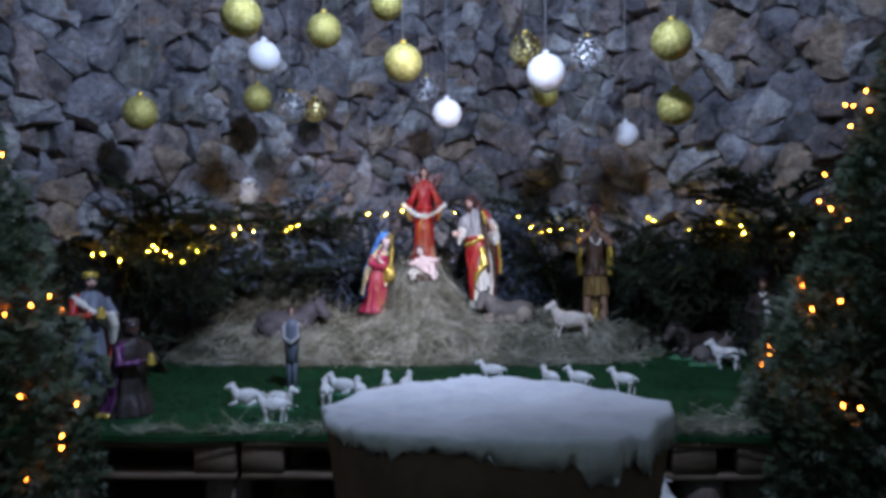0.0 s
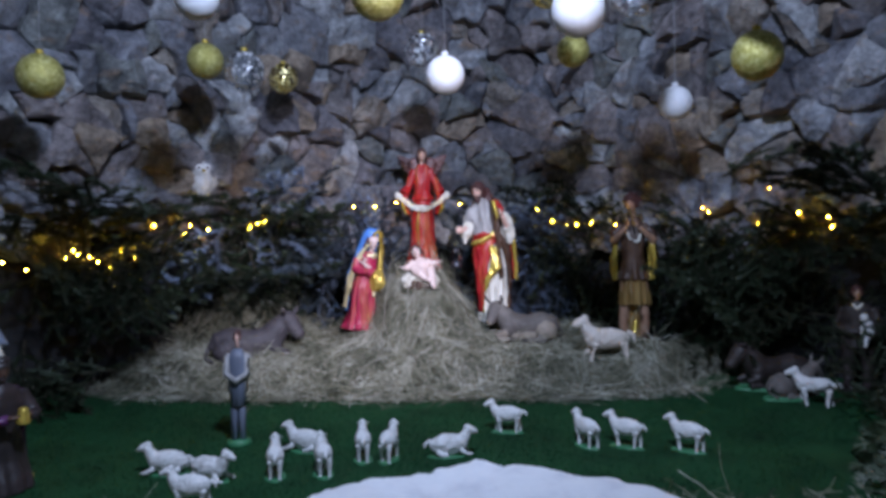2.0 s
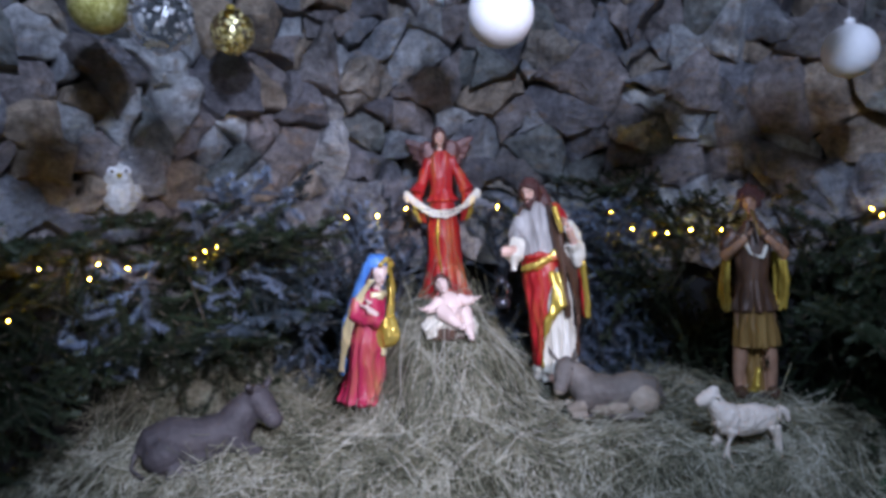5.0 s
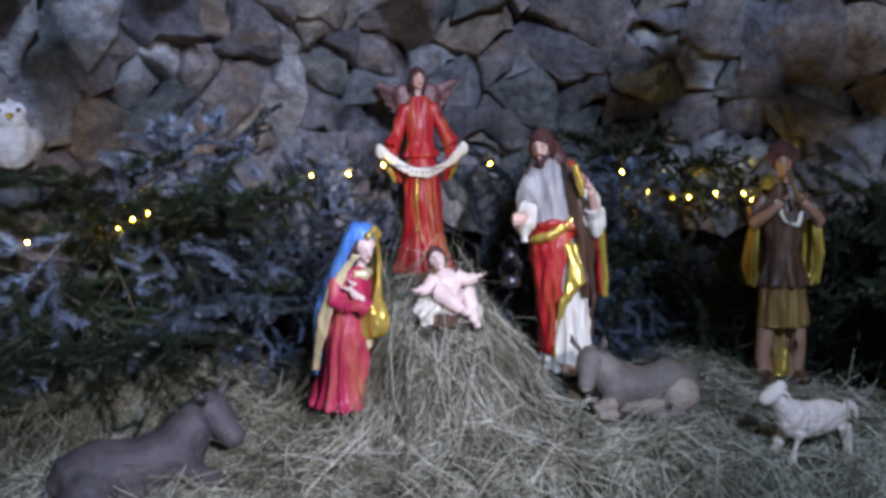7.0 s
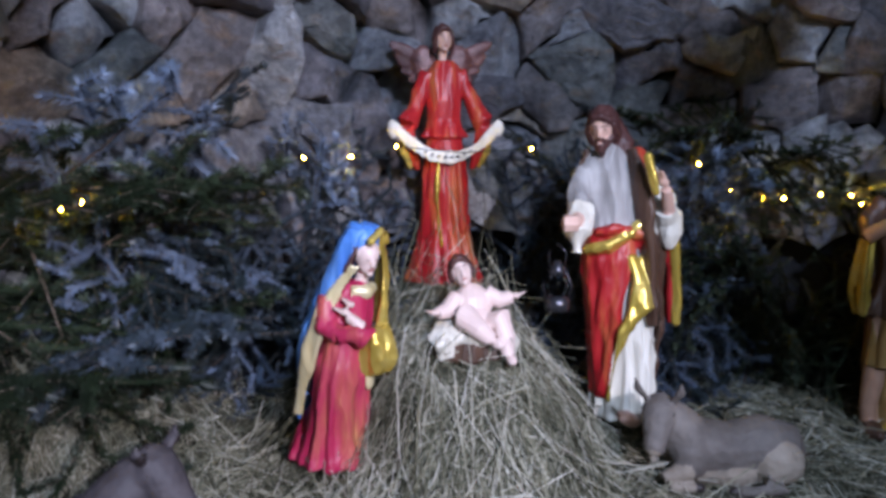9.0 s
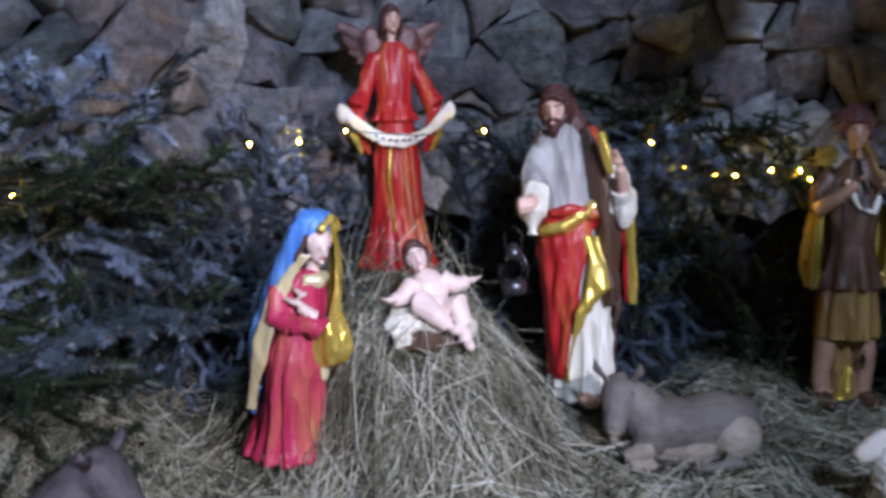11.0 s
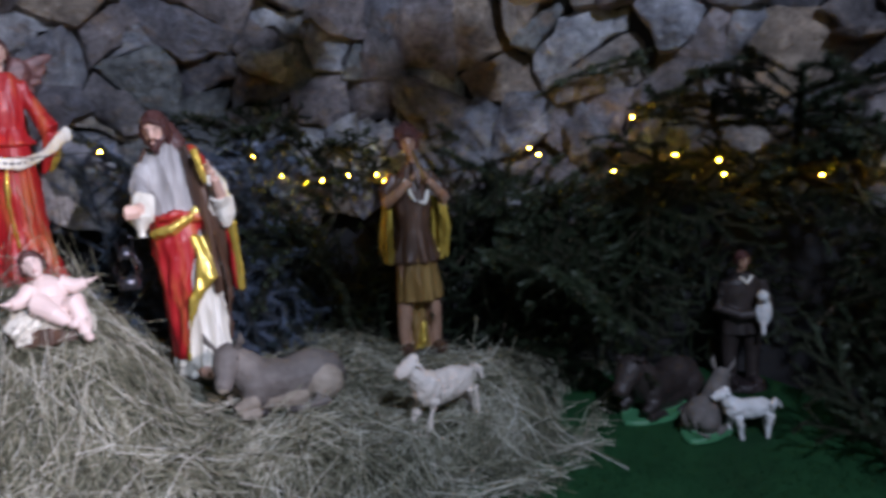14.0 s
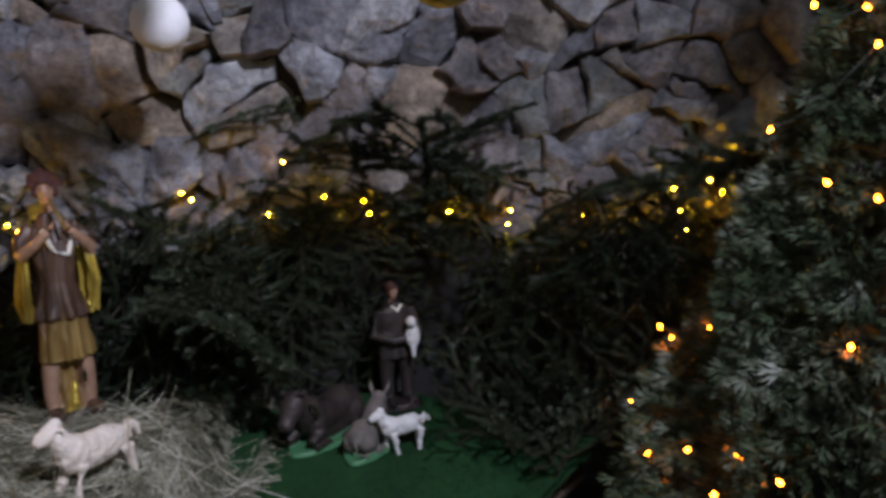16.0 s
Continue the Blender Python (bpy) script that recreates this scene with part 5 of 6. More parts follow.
def beast(coat, ears, size, horns=False, belly=None, way=(-0.6, 0.0, -0.7)):
    """An ox or donkey lying down, facing -x; way is where its muzzle points."""
    c = Clay()
    s = size
    at = lambda *v: Vector(v) * s
    c.tube([at(0.47, 0, 0.16), at(0.40, 0, 0.21), at(0.24, 0, 0.235), at(0.05, 0, 0.205), at(-0.12, 0, 0.22), at(-0.26, 0, 0.25), at(-0.35, 0, 0.24)], [0.07 * s, 0.145 * s, 0.18 * s, 0.165 * s, 0.17 * s, 0.16 * s, 0.08 * s], coat, 18)
    c.tube([at(0.28, 0, 0.12), at(0.05, 0, 0.11), at(-0.2, 0, 0.12)], [0.14 * s, 0.16 * s, 0.13 * s], belly or coat, 14)
    for sy in (-1, 1):
        c.ball(at(0.30, 0.10 * sy, 0.16), (0.165 * s, 0.13 * s, 0.15 * s), belly or coat, 16, 0.03, (0, 20, 0))
        c.tube([at(0.2, 0.18 * sy, 0.07), at(0.3, 0.22 * sy, 0.035), at(0.12, 0.23 * sy, 0.03), at(0.04, 0.22 * sy, 0.028)], [0.06 * s, 0.04 * s, 0.032 * s, 0.036 * s], coat, 10)
        c.ball(at(0.0, 0.22 * sy, 0.028), (0.045 * s, 0.035 * s, 0.03 * s), DARK, 8)
        c.ball(at(-0.22, 0.09 * sy, 0.2), (0.12 * s, 0.09 * s, 0.15 * s), coat, 12)
        c.tube([at(-0.24, 0.12 * sy, 0.13), at(-0.40, 0.13 * sy, 0.07), at(-0.36, 0.15 * sy, 0.03), at(-0.22, 0.17 * sy, 0.03)], [0.07 * s, 0.045 * s, 0.04 * s, 0.034 * s], belly or coat, 10)
        c.ball(at(-0.19, 0.17 * sy, 0.028), (0.045 * s, 0.035 * s, 0.03 * s), DARK, 8)
    c.tube([at(-0.22, 0, 0.27), at(-0.30, 0, 0.37), at(-0.38, 0, 0.46)], [0.165 * s, 0.14 * s, 0.105 * s], coat, 14)
    big = 1.2 if horns else 1.1
    w = Vector(way).normalized()
    p = at(-0.39, 0, 0.49)
    side = w.cross(Vector((0, 0, 1))).normalized()
    up = side.cross(w)
    c.tube([p - w * (0.05 * s), p + w * (0.04 * s), p + w * (0.12 * s), p + w * (0.22 * s), p + w * (0.29 * s), p + w * (0.315 * s)], [r * big * s for r in (0.065, 0.10, 0.092, 0.066, 0.062, 0.04)], coat, 14)
    c.ball(p + w * (0.28 * s), (0.058 * s, 0.058 * s, 0.05 * s), belly or coat, 12)
    # mane or brow tuft
    c.tube([p - w * (0.04 * s) + up * (0.07 * s), at(-0.34, 0, 0.50), at(-0.22, 0, 0.42)], [0.03 * s, 0.035 * s, 0.02 * s], DARKOX if horns else DONKEY, 8)
    for k in (-1, 1):
        e = p + side * (0.075 * s * k) + up * (0.05 * s)
        c.tube([e, e + side * (0.05 * s * k) + up * (0.5 * ears * s) - w * (0.03 * s), e + side * (0.06 * s * k) + up * (ears * s) - w * (0.06 * s)], [0.03 * s, 0.038 * s, 0.010 * s], coat, 8, 0.5)
        if horns:
            c.tube([e, e + side * (0.05 * s * k) + up * (0.05 * s), e + side * (0.04 * s * k) + up * (0.11 * s)], [0.024 * s, 0.018 * s, 0.007 * s], DARK, 8)
        c.fine = True
        c.ball(p + w * (0.07 * s) + side * (0.074 * big * s * k) + up * (0.042 * s), 0.017 * s, DARK, 8)
        c.ball(p + w * (0.31 * s) + side * (0.022 * s * k) + up * (0.014 * s), 0.010 * s, DARK, 6)
        c.fine = False
    c.tube([at(0.50, 0, 0.18), at(0.54, 0.06, 0.08), at(0.46, 0.17, 0.03)], [0.026 * s, 0.016 * s, 0.024 * s], coat, 8)
    return c


angel(pose(-0.148, 4.53, 1.40, 0, 0, 4) @ Matrix.Diagonal((0.97, 1.0, 1.04, 1)))
mary(pose(-0.408, 4.07, 1.148, 0, 2, -26) @ Matrix.Diagonal((1.02, 1.04, 0.98, 1)))
joseph(pose(0.187, 4.20, 1.16, 0, 0, 8) @ Matrix.Scale(1.04, 4))
lantern(pose(0.040, 4.105, 1.415))
infant(pose(-0.13, 4.12, 1.325, 0, 0, 6) @ Matrix.Diagonal((0.98, 1.0, 1.02, 1)))
boy(pose(0.882, 4.26, 1.03, 0, 0, -10) @ Matrix.Diagonal((1.04, 1.06, 1.17, 1)))
robed(pose(-1.13, 2.57, 0.892, 0, 0, 70) @ Matrix.Diagonal((1.4, 1.3, 1, 1)), 0.36, DARK, PURPLE, GOLD, BROWN, "kneeling dark king figurine in purple robe trimmed with gold", DARK, True, name="king_figurine")
robed(pose(-1.47, 2.92, 0.89, 0, 0, 50) @ Matrix.Diagonal((1.25, 1.25, 1, 1)), 0.53, SLATE, RED, GOLD, SKIN, "bearded king figurine in pale blue gown, red cloak and white shawl", GOLD, name="king_figurine", shawl=CREAM)
# clothes use the near-black ox paint, so the corner's shade is in their colour
man = Clay()
man.loft([(0, 0, 0, 0.07, 0.055, 0.03), (0, 0, 0.02, 0.062, 0.05, 0.04)], DARK, 18, 5)
for sx in (-1, 1):
    man.tube([(0.03 * sx, 0, 0.015), (0.032 * sx, 0.004, 0.10), (0.024 * sx, 0, 0.20)], [0.017, 0.021, 0.028], DARKOX, 12)
    man.ball((0.032 * sx, -0.02, 0.026), (0.017, 0.034, 0.015), DARK, 8)
man.loft([(0, 0, 0.155, 0.052, 0.036, 0.06), (0, 0, 0.20, 0.046, 0.032, 0.04), (0, 0, 0.25, 0.05, 0.032, 0.01), (0, 0, 0.295, 0.052, 0.03, 0), (0, 0, 0.32, 0.02, 0.02, 0)], DARKOX, 26, 7)
man.tube([(-0.05, 0, 0.295), (-0.068, -0.012, 0.23), (-0.02, -0.05, 0.215), (0.03, -0.056, 0.22)], [0.018, 0.018, 0.014, 0.011], DARKOX, 10)
man.tube([(0.05, 0, 0.295), (0.066, -0.012, 0.23), (0.04, -0.05, 0.20)], [0.018, 0.018, 0.013], DARKOX, 10)
man.ball((0.034, -0.058, 0.225), (0.022, 0.02, 0.04), FLEECE, 12, 0.08)
man.ball((0.026, -0.07, 0.268), (0.016, 0.02, 0.017), FLEECE, 10, 0.05)
man.tube([(0.03, -0.065, 0.2), (0.028, -0.072, 0.165)], [0.009, 0.006], FLEECE, 8)
man.tube([(-0.014, -0.026, 0.312), (0.002, -0.03, 0.296), (0.018, -0.024, 0.314)], [0.004] * 3, CREAM, 6)
head(man, (0, -0.004, 0.352), 0.021, HAIR, SHADED_SKIN, (10, 0, 10), False, False)
man.put("shepherd_figurine", pose(1.63, 3.66, 0.925, 0, 0, -30) @ Matrix.Scale(1.1, 4), "shepherd figurine, clothes darkened for shade, carrying a white lamb", "figurine", voxel=0.0026, fold=0.002)
sh = Clay()
for sx in (-1, 1):
    sh.tube([(0.013 * sx, 0, 0.012), (0.012 * sx, 0, 0.12)], [0.011, 0.014], SLATE, 8)
sh.loft([(0, 0, 0.09, 0.026, 0.02, 0.03), (0, 0, 0.15, 0.027, 0.02, 0.02), (0, 0, 0.2, 0.031, 0.02, 0), (0, 0, 0.22, 0.014, 0.013, 0)], SLATE, 20, 6)
sh.loft([(0, 0.004, 0.12, 0.031, 0.024, 0.05), (0, 0.003, 0.21, 0.036, 0.023, 0)], GREY, 20, 6, arc=(-40, 220))
sh.tube([(-0.034, 0, 0.205), (-0.036, -0.012, 0.165), (0, -0.03, 0.15), (0.036, -0.012, 0.165), (0.034, 0, 0.205)], [0.009, 0.009, 0.008, 0.009, 0.009], GREY, 8)
head(sh, (0, 0, 0.247), 0.013, HAIR, SKIN, (6, 0, 0), False, False)
sh.loft([(0, 0, 0, 0.042, 0.036, 0.02), (0, 0, 0.014, 0.038, 0.032, 0.02)], BASEGREEN, 18, 5)
sh.put("shepherd_figurine", pose(-0.632, 3.02, turf_z(-0.632, 3.02), 0, 0, 10) @ Matrix.Diagonal((0.98, 1.1, 1.42, 1)), "slim shepherd figurine in grey and white on a green base", "figurine")

stand, lying = sheep(FLEECE, BASEGREEN, 0.125, "standing"), sheep(FLEECE, BASEGREEN, 0.145, "lying")
lamb, white = sheep(LAMBS, None, 0.23, "stride"), sheep(FLEECE, None, 0.165, "standing")
FLOCK = [(lying, -0.74, 2.72, 0), (lying, -0.59, 2.66, 160), (stand, -0.56, 2.44, 0), (lying, -0.40, 2.95, -20), (stand, -0.42, 2.70, -75), (stand, -0.29, 2.72, -70), (stand, -0.20, 2.86, -80), (stand, -0.12, 2.86, -100), (lying, 0.06, 2.90, 195), (stand, 0.235, 3.14, -8), (stand, 0.48, 3.0, -62), (stand, 0.60, 2.99, -35), (stand, 0.775, 2.94, -38)]
firsts = {}
for kind, x, y, a in FLOCK:
    if kind not in firsts:
        firsts[kind] = kind.put("sheep", pose(x, y, turf_z(x, y) + 0.001, 0, 0, a), "small white sheep figurine on a green base on the turf", "sheep", "flock of small sheep", voxel=0.002, rough=0.0016)
    else:
        copy_thing(firsts[kind], pose(x, y, turf_z(x, y) + 0.001, 0, 0, a))
lamb.v = [(p[0], p[1] * 0.95, p[2] * 1.12 + (0.1 * max(0.0, -0.11 - p[0]) if p[2] > 0.1 else 0)) for p in lamb.v]
lamb.put("lamb", pose(0.665, 3.77, 1.005, 0, 0, 8), "cream lamb figurine standing on the hay with raised head", "sheep", voxel=0.0024, rough=0.0022)
white.put("sheep", pose(1.365, 3.44, 0.915, 0, 0, -25), "white sheep figurine standing at the turf's end", "sheep", voxel=0.0024, rough=0.0022)
beast(OX, 0.10, 0.375, True, None, (-0.45, 0.5, -0.7)).put("ox_figurine", pose(-0.85, 3.86, 1.03, 0, 0, 205), "dark grey-brown ox figurine lying on the hay", "figurine", voxel=0.0032, rough=0.0014, soft=9)
beast(DONKEY, 0.17, 0.315, False, FAWN, (-0.3, -0.6, -0.72)).put("donkey_figurine", pose(0.345, 4.0, 1.09, 0, 0, -4), "grey donkey figurine lying on the hay at the bearded man's feet", "figurine", voxel=0.0028, rough=0.0014, soft=9)
for (x, y, a, w) in ((1.31, 3.68, 8, 0.26), (1.33, 3.53, 20, 0.22)):
    b = Clay()
    b.loft([(0, 0, 0, w * 0.6, w * 0.3, 0.02), (0, 0, 0.014, w * 0.58, w * 0.28, 0.02)], BASEGREEN, 24, 4)
    coat, ears, nm = (DARKOX, 0.03, "ox_figurine") if w > 0.24 else (DONKEY, 0.2, "donkey_figurine")
    an = beast(coat, ears, 0.31 if w > 0.24 else 0.22, w > 0.24)
    an.v = [(p[0], p[1], p[2] + 0.012) for p in an.v]
    base = len(an.v)
    an.v += b.v
    k = an.idx(BASEGREEN)
    an.f += [tuple(i + base for i in f) for f in b.f]
    an.m += [k] * len(b.f)
    an.put(nm, pose(x, y, turf_z(x, y), 0, 0, a if w > 0.24 else 180 + a), "dark ox figurine lying on a flat green base" if w > 0.24 else "grey donkey figurine lying on a flat green base", "figurine", voxel=0.003, rough=0.001, soft=6)

owl = Clay()
owl.ball((0, 0, 0.062), (0.052, 0.044, 0.066), FLEECE, 18, 0.06)
owl.ball((0, -0.006, 0.118), (0.050, 0.042, 0.044), FLEECE, 18, 0.05)
for sx in (-1, 1):
    owl.tube([(0.046 * sx, 0.0, 0.10), (0.056 * sx, 0.0, 0.06), (0.04 * sx, 0.01, 0.015)], [0.016, 0.02, 0.008], GREY, 10, 0.8)
for s in (-1, 1):
    owl.ball((0.02 * s, -0.042, 0.132), (0.017, 0.009, 0.017), STYRO, 12)
    owl.ball((0.02 * s, -0.049, 0.132), (0.0055, 0.004, 0.0055), OX, 10)
    owl.tube([(0.03 * s, -0.005, 0.15), (0.038 * s, -0.01, 0.178)], [0.016, 0.004], FLEECE, 8)
owl.tube([(0, -0.046, 0.122), (0, -0.056, 0.108)], [0.008, 0.002], GOLD, 8)
owl.put("owl_figurine", pose(-1.14, 4.07, 1.77, 0, 0, 25), "white toy owl perched on the fir branches", "figurine", voxel=0.0026, rough=0.0018)
LOWSHEEP = sheep(FLEECE, None, 0.25, "standing")
log(0.74, 2.02, 0.14, 0.60, "low upright bark log carrying a sheep")
LOWSHEEP.put("sheep", pose(0.74, 2.02, 0.60, 0, 0, -75), "larger white sheep figurine standing on a log", "sheep")


# ---------------------------------------------------------------- fir branches
def fir_branch(seed, length):
    g = random.Random(seed)
    stem, vs, fs = Clay(), [], []

    def twig(p, d, ln, depth):
        d = d.normalized()
        n = max(3, int(ln / 0.05))
        pts, q, dd = [p], p, d
        for _ in range(n):
            dd = (dd + Vector((g.gauss(0, 0.05), g.gauss(0, 0.05), g.gauss(-0.035, 0.05)))).normalized()
            q = q + dd * (ln / n)
            pts.append(q)
        stem.tube(pts, [max(0.0011, (0.0045 if depth == 0 else 0.002) * (1 - 0.8 * i / n)) for i in range(n + 1)], TWIG, 5)
        for i in range(n):
            a, b = pts[i], pts[i + 1]
            ax = (b - a).normalized()
            s = ax.cross(Vector((0, 0, 1))).normalized()
            u = s.cross(ax)
            for _ in range(int(1750 * ln / n)):
                o = a.lerp(b, g.random())
                th = g.uniform(-2.9, 2.9) + math.pi / 2
                out = s * math.cos(th) + u * math.sin(th)
                tipd = (out + ax * g.uniform(0.35, 1.0)).normalized() * g.uniform(0.014, 0.023)
                w = ax.cross(tipd).normalized() * 0.0019
                k = len(vs)
                vs.extend((o - w, o + w, o + tipd))
                fs.append((k, k + 1, k + 2))
        if depth < 2:
            m = int(ln / (0.045 if depth == 0 else 0.06))
            for i in range(1, m + 1):
                f = i / (m + 1)
                o = pts[min(n, int(f * n) + 1)]
                side = 1 if i % 2 else -1
                ax = dd.lerp(d, 1 - f).normalized()
                s = ax.cross(Vector((0, 0, 1))).normalized() * side
                twig(o, ax * 0.75 + s * 0.85 + Vector((0, 0, g.gauss(-0.05, 0.12))), ln * (0.56 if depth == 0 else 0.44) * (1.1 - 0.7 * f), depth + 1)

    twig(Vector((0, 0, 0)), Vector((1, 0, 0.1)), length, 0)
    me = bpy.data.meshes.new("needles")
    me.from_pydata([tuple(v) for v in vs], [], fs)
    me.materials.append(FIR)
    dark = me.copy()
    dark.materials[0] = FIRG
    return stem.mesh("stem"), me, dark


SPRAYS = [fir_branch(40 + i, ln) for i, ln in enumerate((0.42, 0.36, 0.48, 0.33))]


def place_branch(i, m):
    stem, blue, green = SPRAYS[i % len(SPRAYS)]
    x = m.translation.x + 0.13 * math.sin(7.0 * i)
    # outer and high branches take the green needles with shade in their colour
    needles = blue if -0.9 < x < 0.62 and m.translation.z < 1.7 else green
    b = thing("fir_branch", m, "cut blue-green fir branch leaning on the stone wall" if needles == blue else "cut green fir branch, darkened for shade, leaning on the stone wall", "fir branch", "fir branches behind the figures")
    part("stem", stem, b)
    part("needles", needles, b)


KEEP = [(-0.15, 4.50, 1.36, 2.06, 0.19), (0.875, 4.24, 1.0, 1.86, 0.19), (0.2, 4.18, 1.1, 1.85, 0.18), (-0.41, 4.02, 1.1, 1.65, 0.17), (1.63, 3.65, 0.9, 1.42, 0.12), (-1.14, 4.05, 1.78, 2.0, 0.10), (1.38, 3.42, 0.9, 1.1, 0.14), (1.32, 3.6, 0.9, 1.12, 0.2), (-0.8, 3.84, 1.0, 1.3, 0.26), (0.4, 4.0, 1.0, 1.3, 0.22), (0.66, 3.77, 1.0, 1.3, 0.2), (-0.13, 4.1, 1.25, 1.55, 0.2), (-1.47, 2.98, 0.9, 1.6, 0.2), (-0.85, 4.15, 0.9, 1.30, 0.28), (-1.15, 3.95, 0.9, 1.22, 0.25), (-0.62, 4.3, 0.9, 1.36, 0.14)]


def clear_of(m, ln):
    """Whether a branch at m stays off the figures and out of the sight line to them from (-0.1, 2.2)."""
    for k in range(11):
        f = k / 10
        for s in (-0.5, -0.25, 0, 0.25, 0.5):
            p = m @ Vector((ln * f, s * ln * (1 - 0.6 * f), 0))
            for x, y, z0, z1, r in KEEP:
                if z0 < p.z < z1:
                    # from the figure towards the camera's standpoint
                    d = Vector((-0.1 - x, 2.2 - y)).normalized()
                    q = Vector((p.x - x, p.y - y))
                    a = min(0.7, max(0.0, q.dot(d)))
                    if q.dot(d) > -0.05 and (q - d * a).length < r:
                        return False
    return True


g = random.Random(21)
for i in range(165):
    for k in range(24):
        u = 0.85 + (ARC[-1] - 1.6) * ((i * 0.618034) % 1)
        x, y, z = wall_pt(u, g.uniform(1.0, 1.66), g.uniform(0.03, 0.22 if k < 14 else 0.06))
        if -0.75 < x < 1.1 and z > 1.52:
            z -= 0.14
        out = math.degrees(math.atan2(-1, 0.76 * -(x - 0.1)))
        if k < 14:
            tilt, face = (g.uniform(-75, -15) if g.random() < 0.7 else g.uniform(0, 40)), out + g.gauss(0, 55)
        else:
            tilt, face = g.uniform(-70, 50), out + g.choice((-82, 82))
        m = pose(x, y, z, g.uniform(-40, 40), -tilt, face) @ Matrix.Scale(g.uniform(0.75, 1.25), 4)
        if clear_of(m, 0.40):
            place_branch(i, m)
            break
for i in range(82):
    for k in range(20):
        u = (0.85 + (ARC[-1] - 1.6) * ((i * 0.618034 + 0.3) % 1)) if i % 2 else ARC[-1] / 2 + g.uniform(-1.05, 1.0)
        x, y, z = wall_pt(u, g.uniform(1.05, 1.68), g.uniform(0.02, 0.16))
        out = math.degrees(math.atan2(-1, 0.76 * -(x - 0.1)))
        m = pose(x, y, z, g.uniform(-60, 60), g.uniform(-60, 75), out + g.gauss(0, 60)) @ Matrix.Scale(g.uniform(0.5, 0.75), 4)
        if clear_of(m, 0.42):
            place_branch(i, m)
            break
for x, y, z, a, b in ((-1.3, 4.0, 1.72, -12, 14), (-1.08, 4.2, 1.68, -14, 8), (-0.75, 4.4, 1.70, 170, 10), (0.55, 4.5, 1.80, -20, 18), (0.72, 4.5, 1.82, 190, 14), (0.6, 4.4, 1.72, -60, 25), (1.0, 4.3, 1.74, -50, 30), (1.1, 4.25, 1.80, 200, 20), (1.5, 3.95, 1.78, -60, 25), (1.7, 3.6, 1.72, -70, 30), (-1.55, 3.75, 1.56, -60, 30), (-1.75, 3.5, 1.55, -40, 25), (1.25, 4.15, 1.84, -25, 15), (1.4, 4.05, 1.80, 165, 12), (-1.5, 3.8, 1.62, -10, 20), (1.65, 3.75, 1.70, 205, 15)):
    m = pose(x, y, z - (0.15 if 0 < x < 1.2 else 0.03), 0, -b, a)
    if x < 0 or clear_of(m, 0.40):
        place_branch(int(x * 10), m)
for i, (x, z, a) in enumerate(((-0.62, 1.30, 68), (-0.52, 1.38, 80), (-0.42, 1.36, 96), (-0.36, 1.30, 78), (0.06, 1.34, 84), (0.16, 1.38, 98), (0.30, 1.36, 82), (0.42, 1.34, 70))):
    place_branch(i, pose(x, wall_y(x) - 0.07 - 0.02 * (i % 3), z, 0, 0, 0) @ pose(0, 0, 0, 0, -a, 0) @ pose(0, 0, 0, g.uniform(60, 120)) @ Matrix.Scale(0.85, 4))
for i in range(24):
    x = 0.64 + 0.045 * i
    a = math.degrees(math.atan(-0.76 * (x - 0.1)))
    place_branch(i, pose(x, wall_y(x) - 0.05, 1.04 + 0.46 * ((i * 0.618) % 1), g.uniform(60, 120), g.uniform(-50, 50), a + (180 if i % 2 else 0)) @ Matrix.Scale(0.7, 4))
for i in range(22):
    x = 0.36 + 0.46 * ((i * 0.618) % 1)
    m = pose(x, wall_y(x) - g.uniform(0.05, 0.1), g.uniform(1.58, 1.78), g.uniform(-60, 60), g.uniform(-32, 25), g.choice((-20, 200, -50, -130)) + g.gauss(0, 18)) @ Matrix.Scale(g.uniform(0.42, 0.58), 4)
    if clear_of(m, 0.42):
        place_branch(i, m)
for i in range(34):
    x = 1.08 + 0.66 * ((i * 0.618) % 1)
    m = pose(x, wall_y(x) - g.uniform(0.05, 0.2), g.uniform(1.36, 1.66), g.uniform(-50, 50), g.uniform(5, 65), math.degrees(math.atan2(-1, -0.76 * (x - 0.1))) + g.gauss(0, 45)) @ Matrix.Scale(g.uniform(0.6, 0.85), 4)
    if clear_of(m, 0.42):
        place_branch(i, m)
for i in range(26):
    x = g.uniform(-0.78, -0.36) if i % 2 else g.uniform(0.12, 0.62)
    m = pose(x, wall_y(x) - g.uniform(0.06, 0.16), g.uniform(1.36, 1.64), g.uniform(-60, 60), g.uniform(10, 70), -90 + g.gauss(0, 45)) @ Matrix.Scale(g.uniform(0.42, 0.6), 4)
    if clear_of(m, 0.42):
        place_branch(i, m)
for i in range(16):
    x = g.uniform(1.5, 1.85) if i % 2 else g.uniform(-1.75, -1.2)
    y = g.uniform(3.0, 3.6) if i % 2 else g.uniform(3.35, 3.8)
    m = pose(x, y, 0.95 + g.uniform(0, 0.1), g.uniform(-20, 20), g.uniform(-12, 8), g.uniform(0, 360)) @ Matrix.Scale(0.7, 4)
    if clear_of(m, 0.45):
        place_branch(i, m)

# boughs standing on the turf's far end
for i in range(18):
    x, y = 1.46 + 0.32 * ((i * 0.618) % 1), 3.02 + 0.26 * ((i * 0.755) % 1)
    m = pose(x, y, turf_z(x, y) - 0.01, g.uniform(-40, 40), g.uniform(-65, -12), g.uniform(0, 360)) @ Matrix.Scale(g.uniform(0.5, 0.75), 4)
    if clear_of(m, 0.42):
        place_branch(i, m)


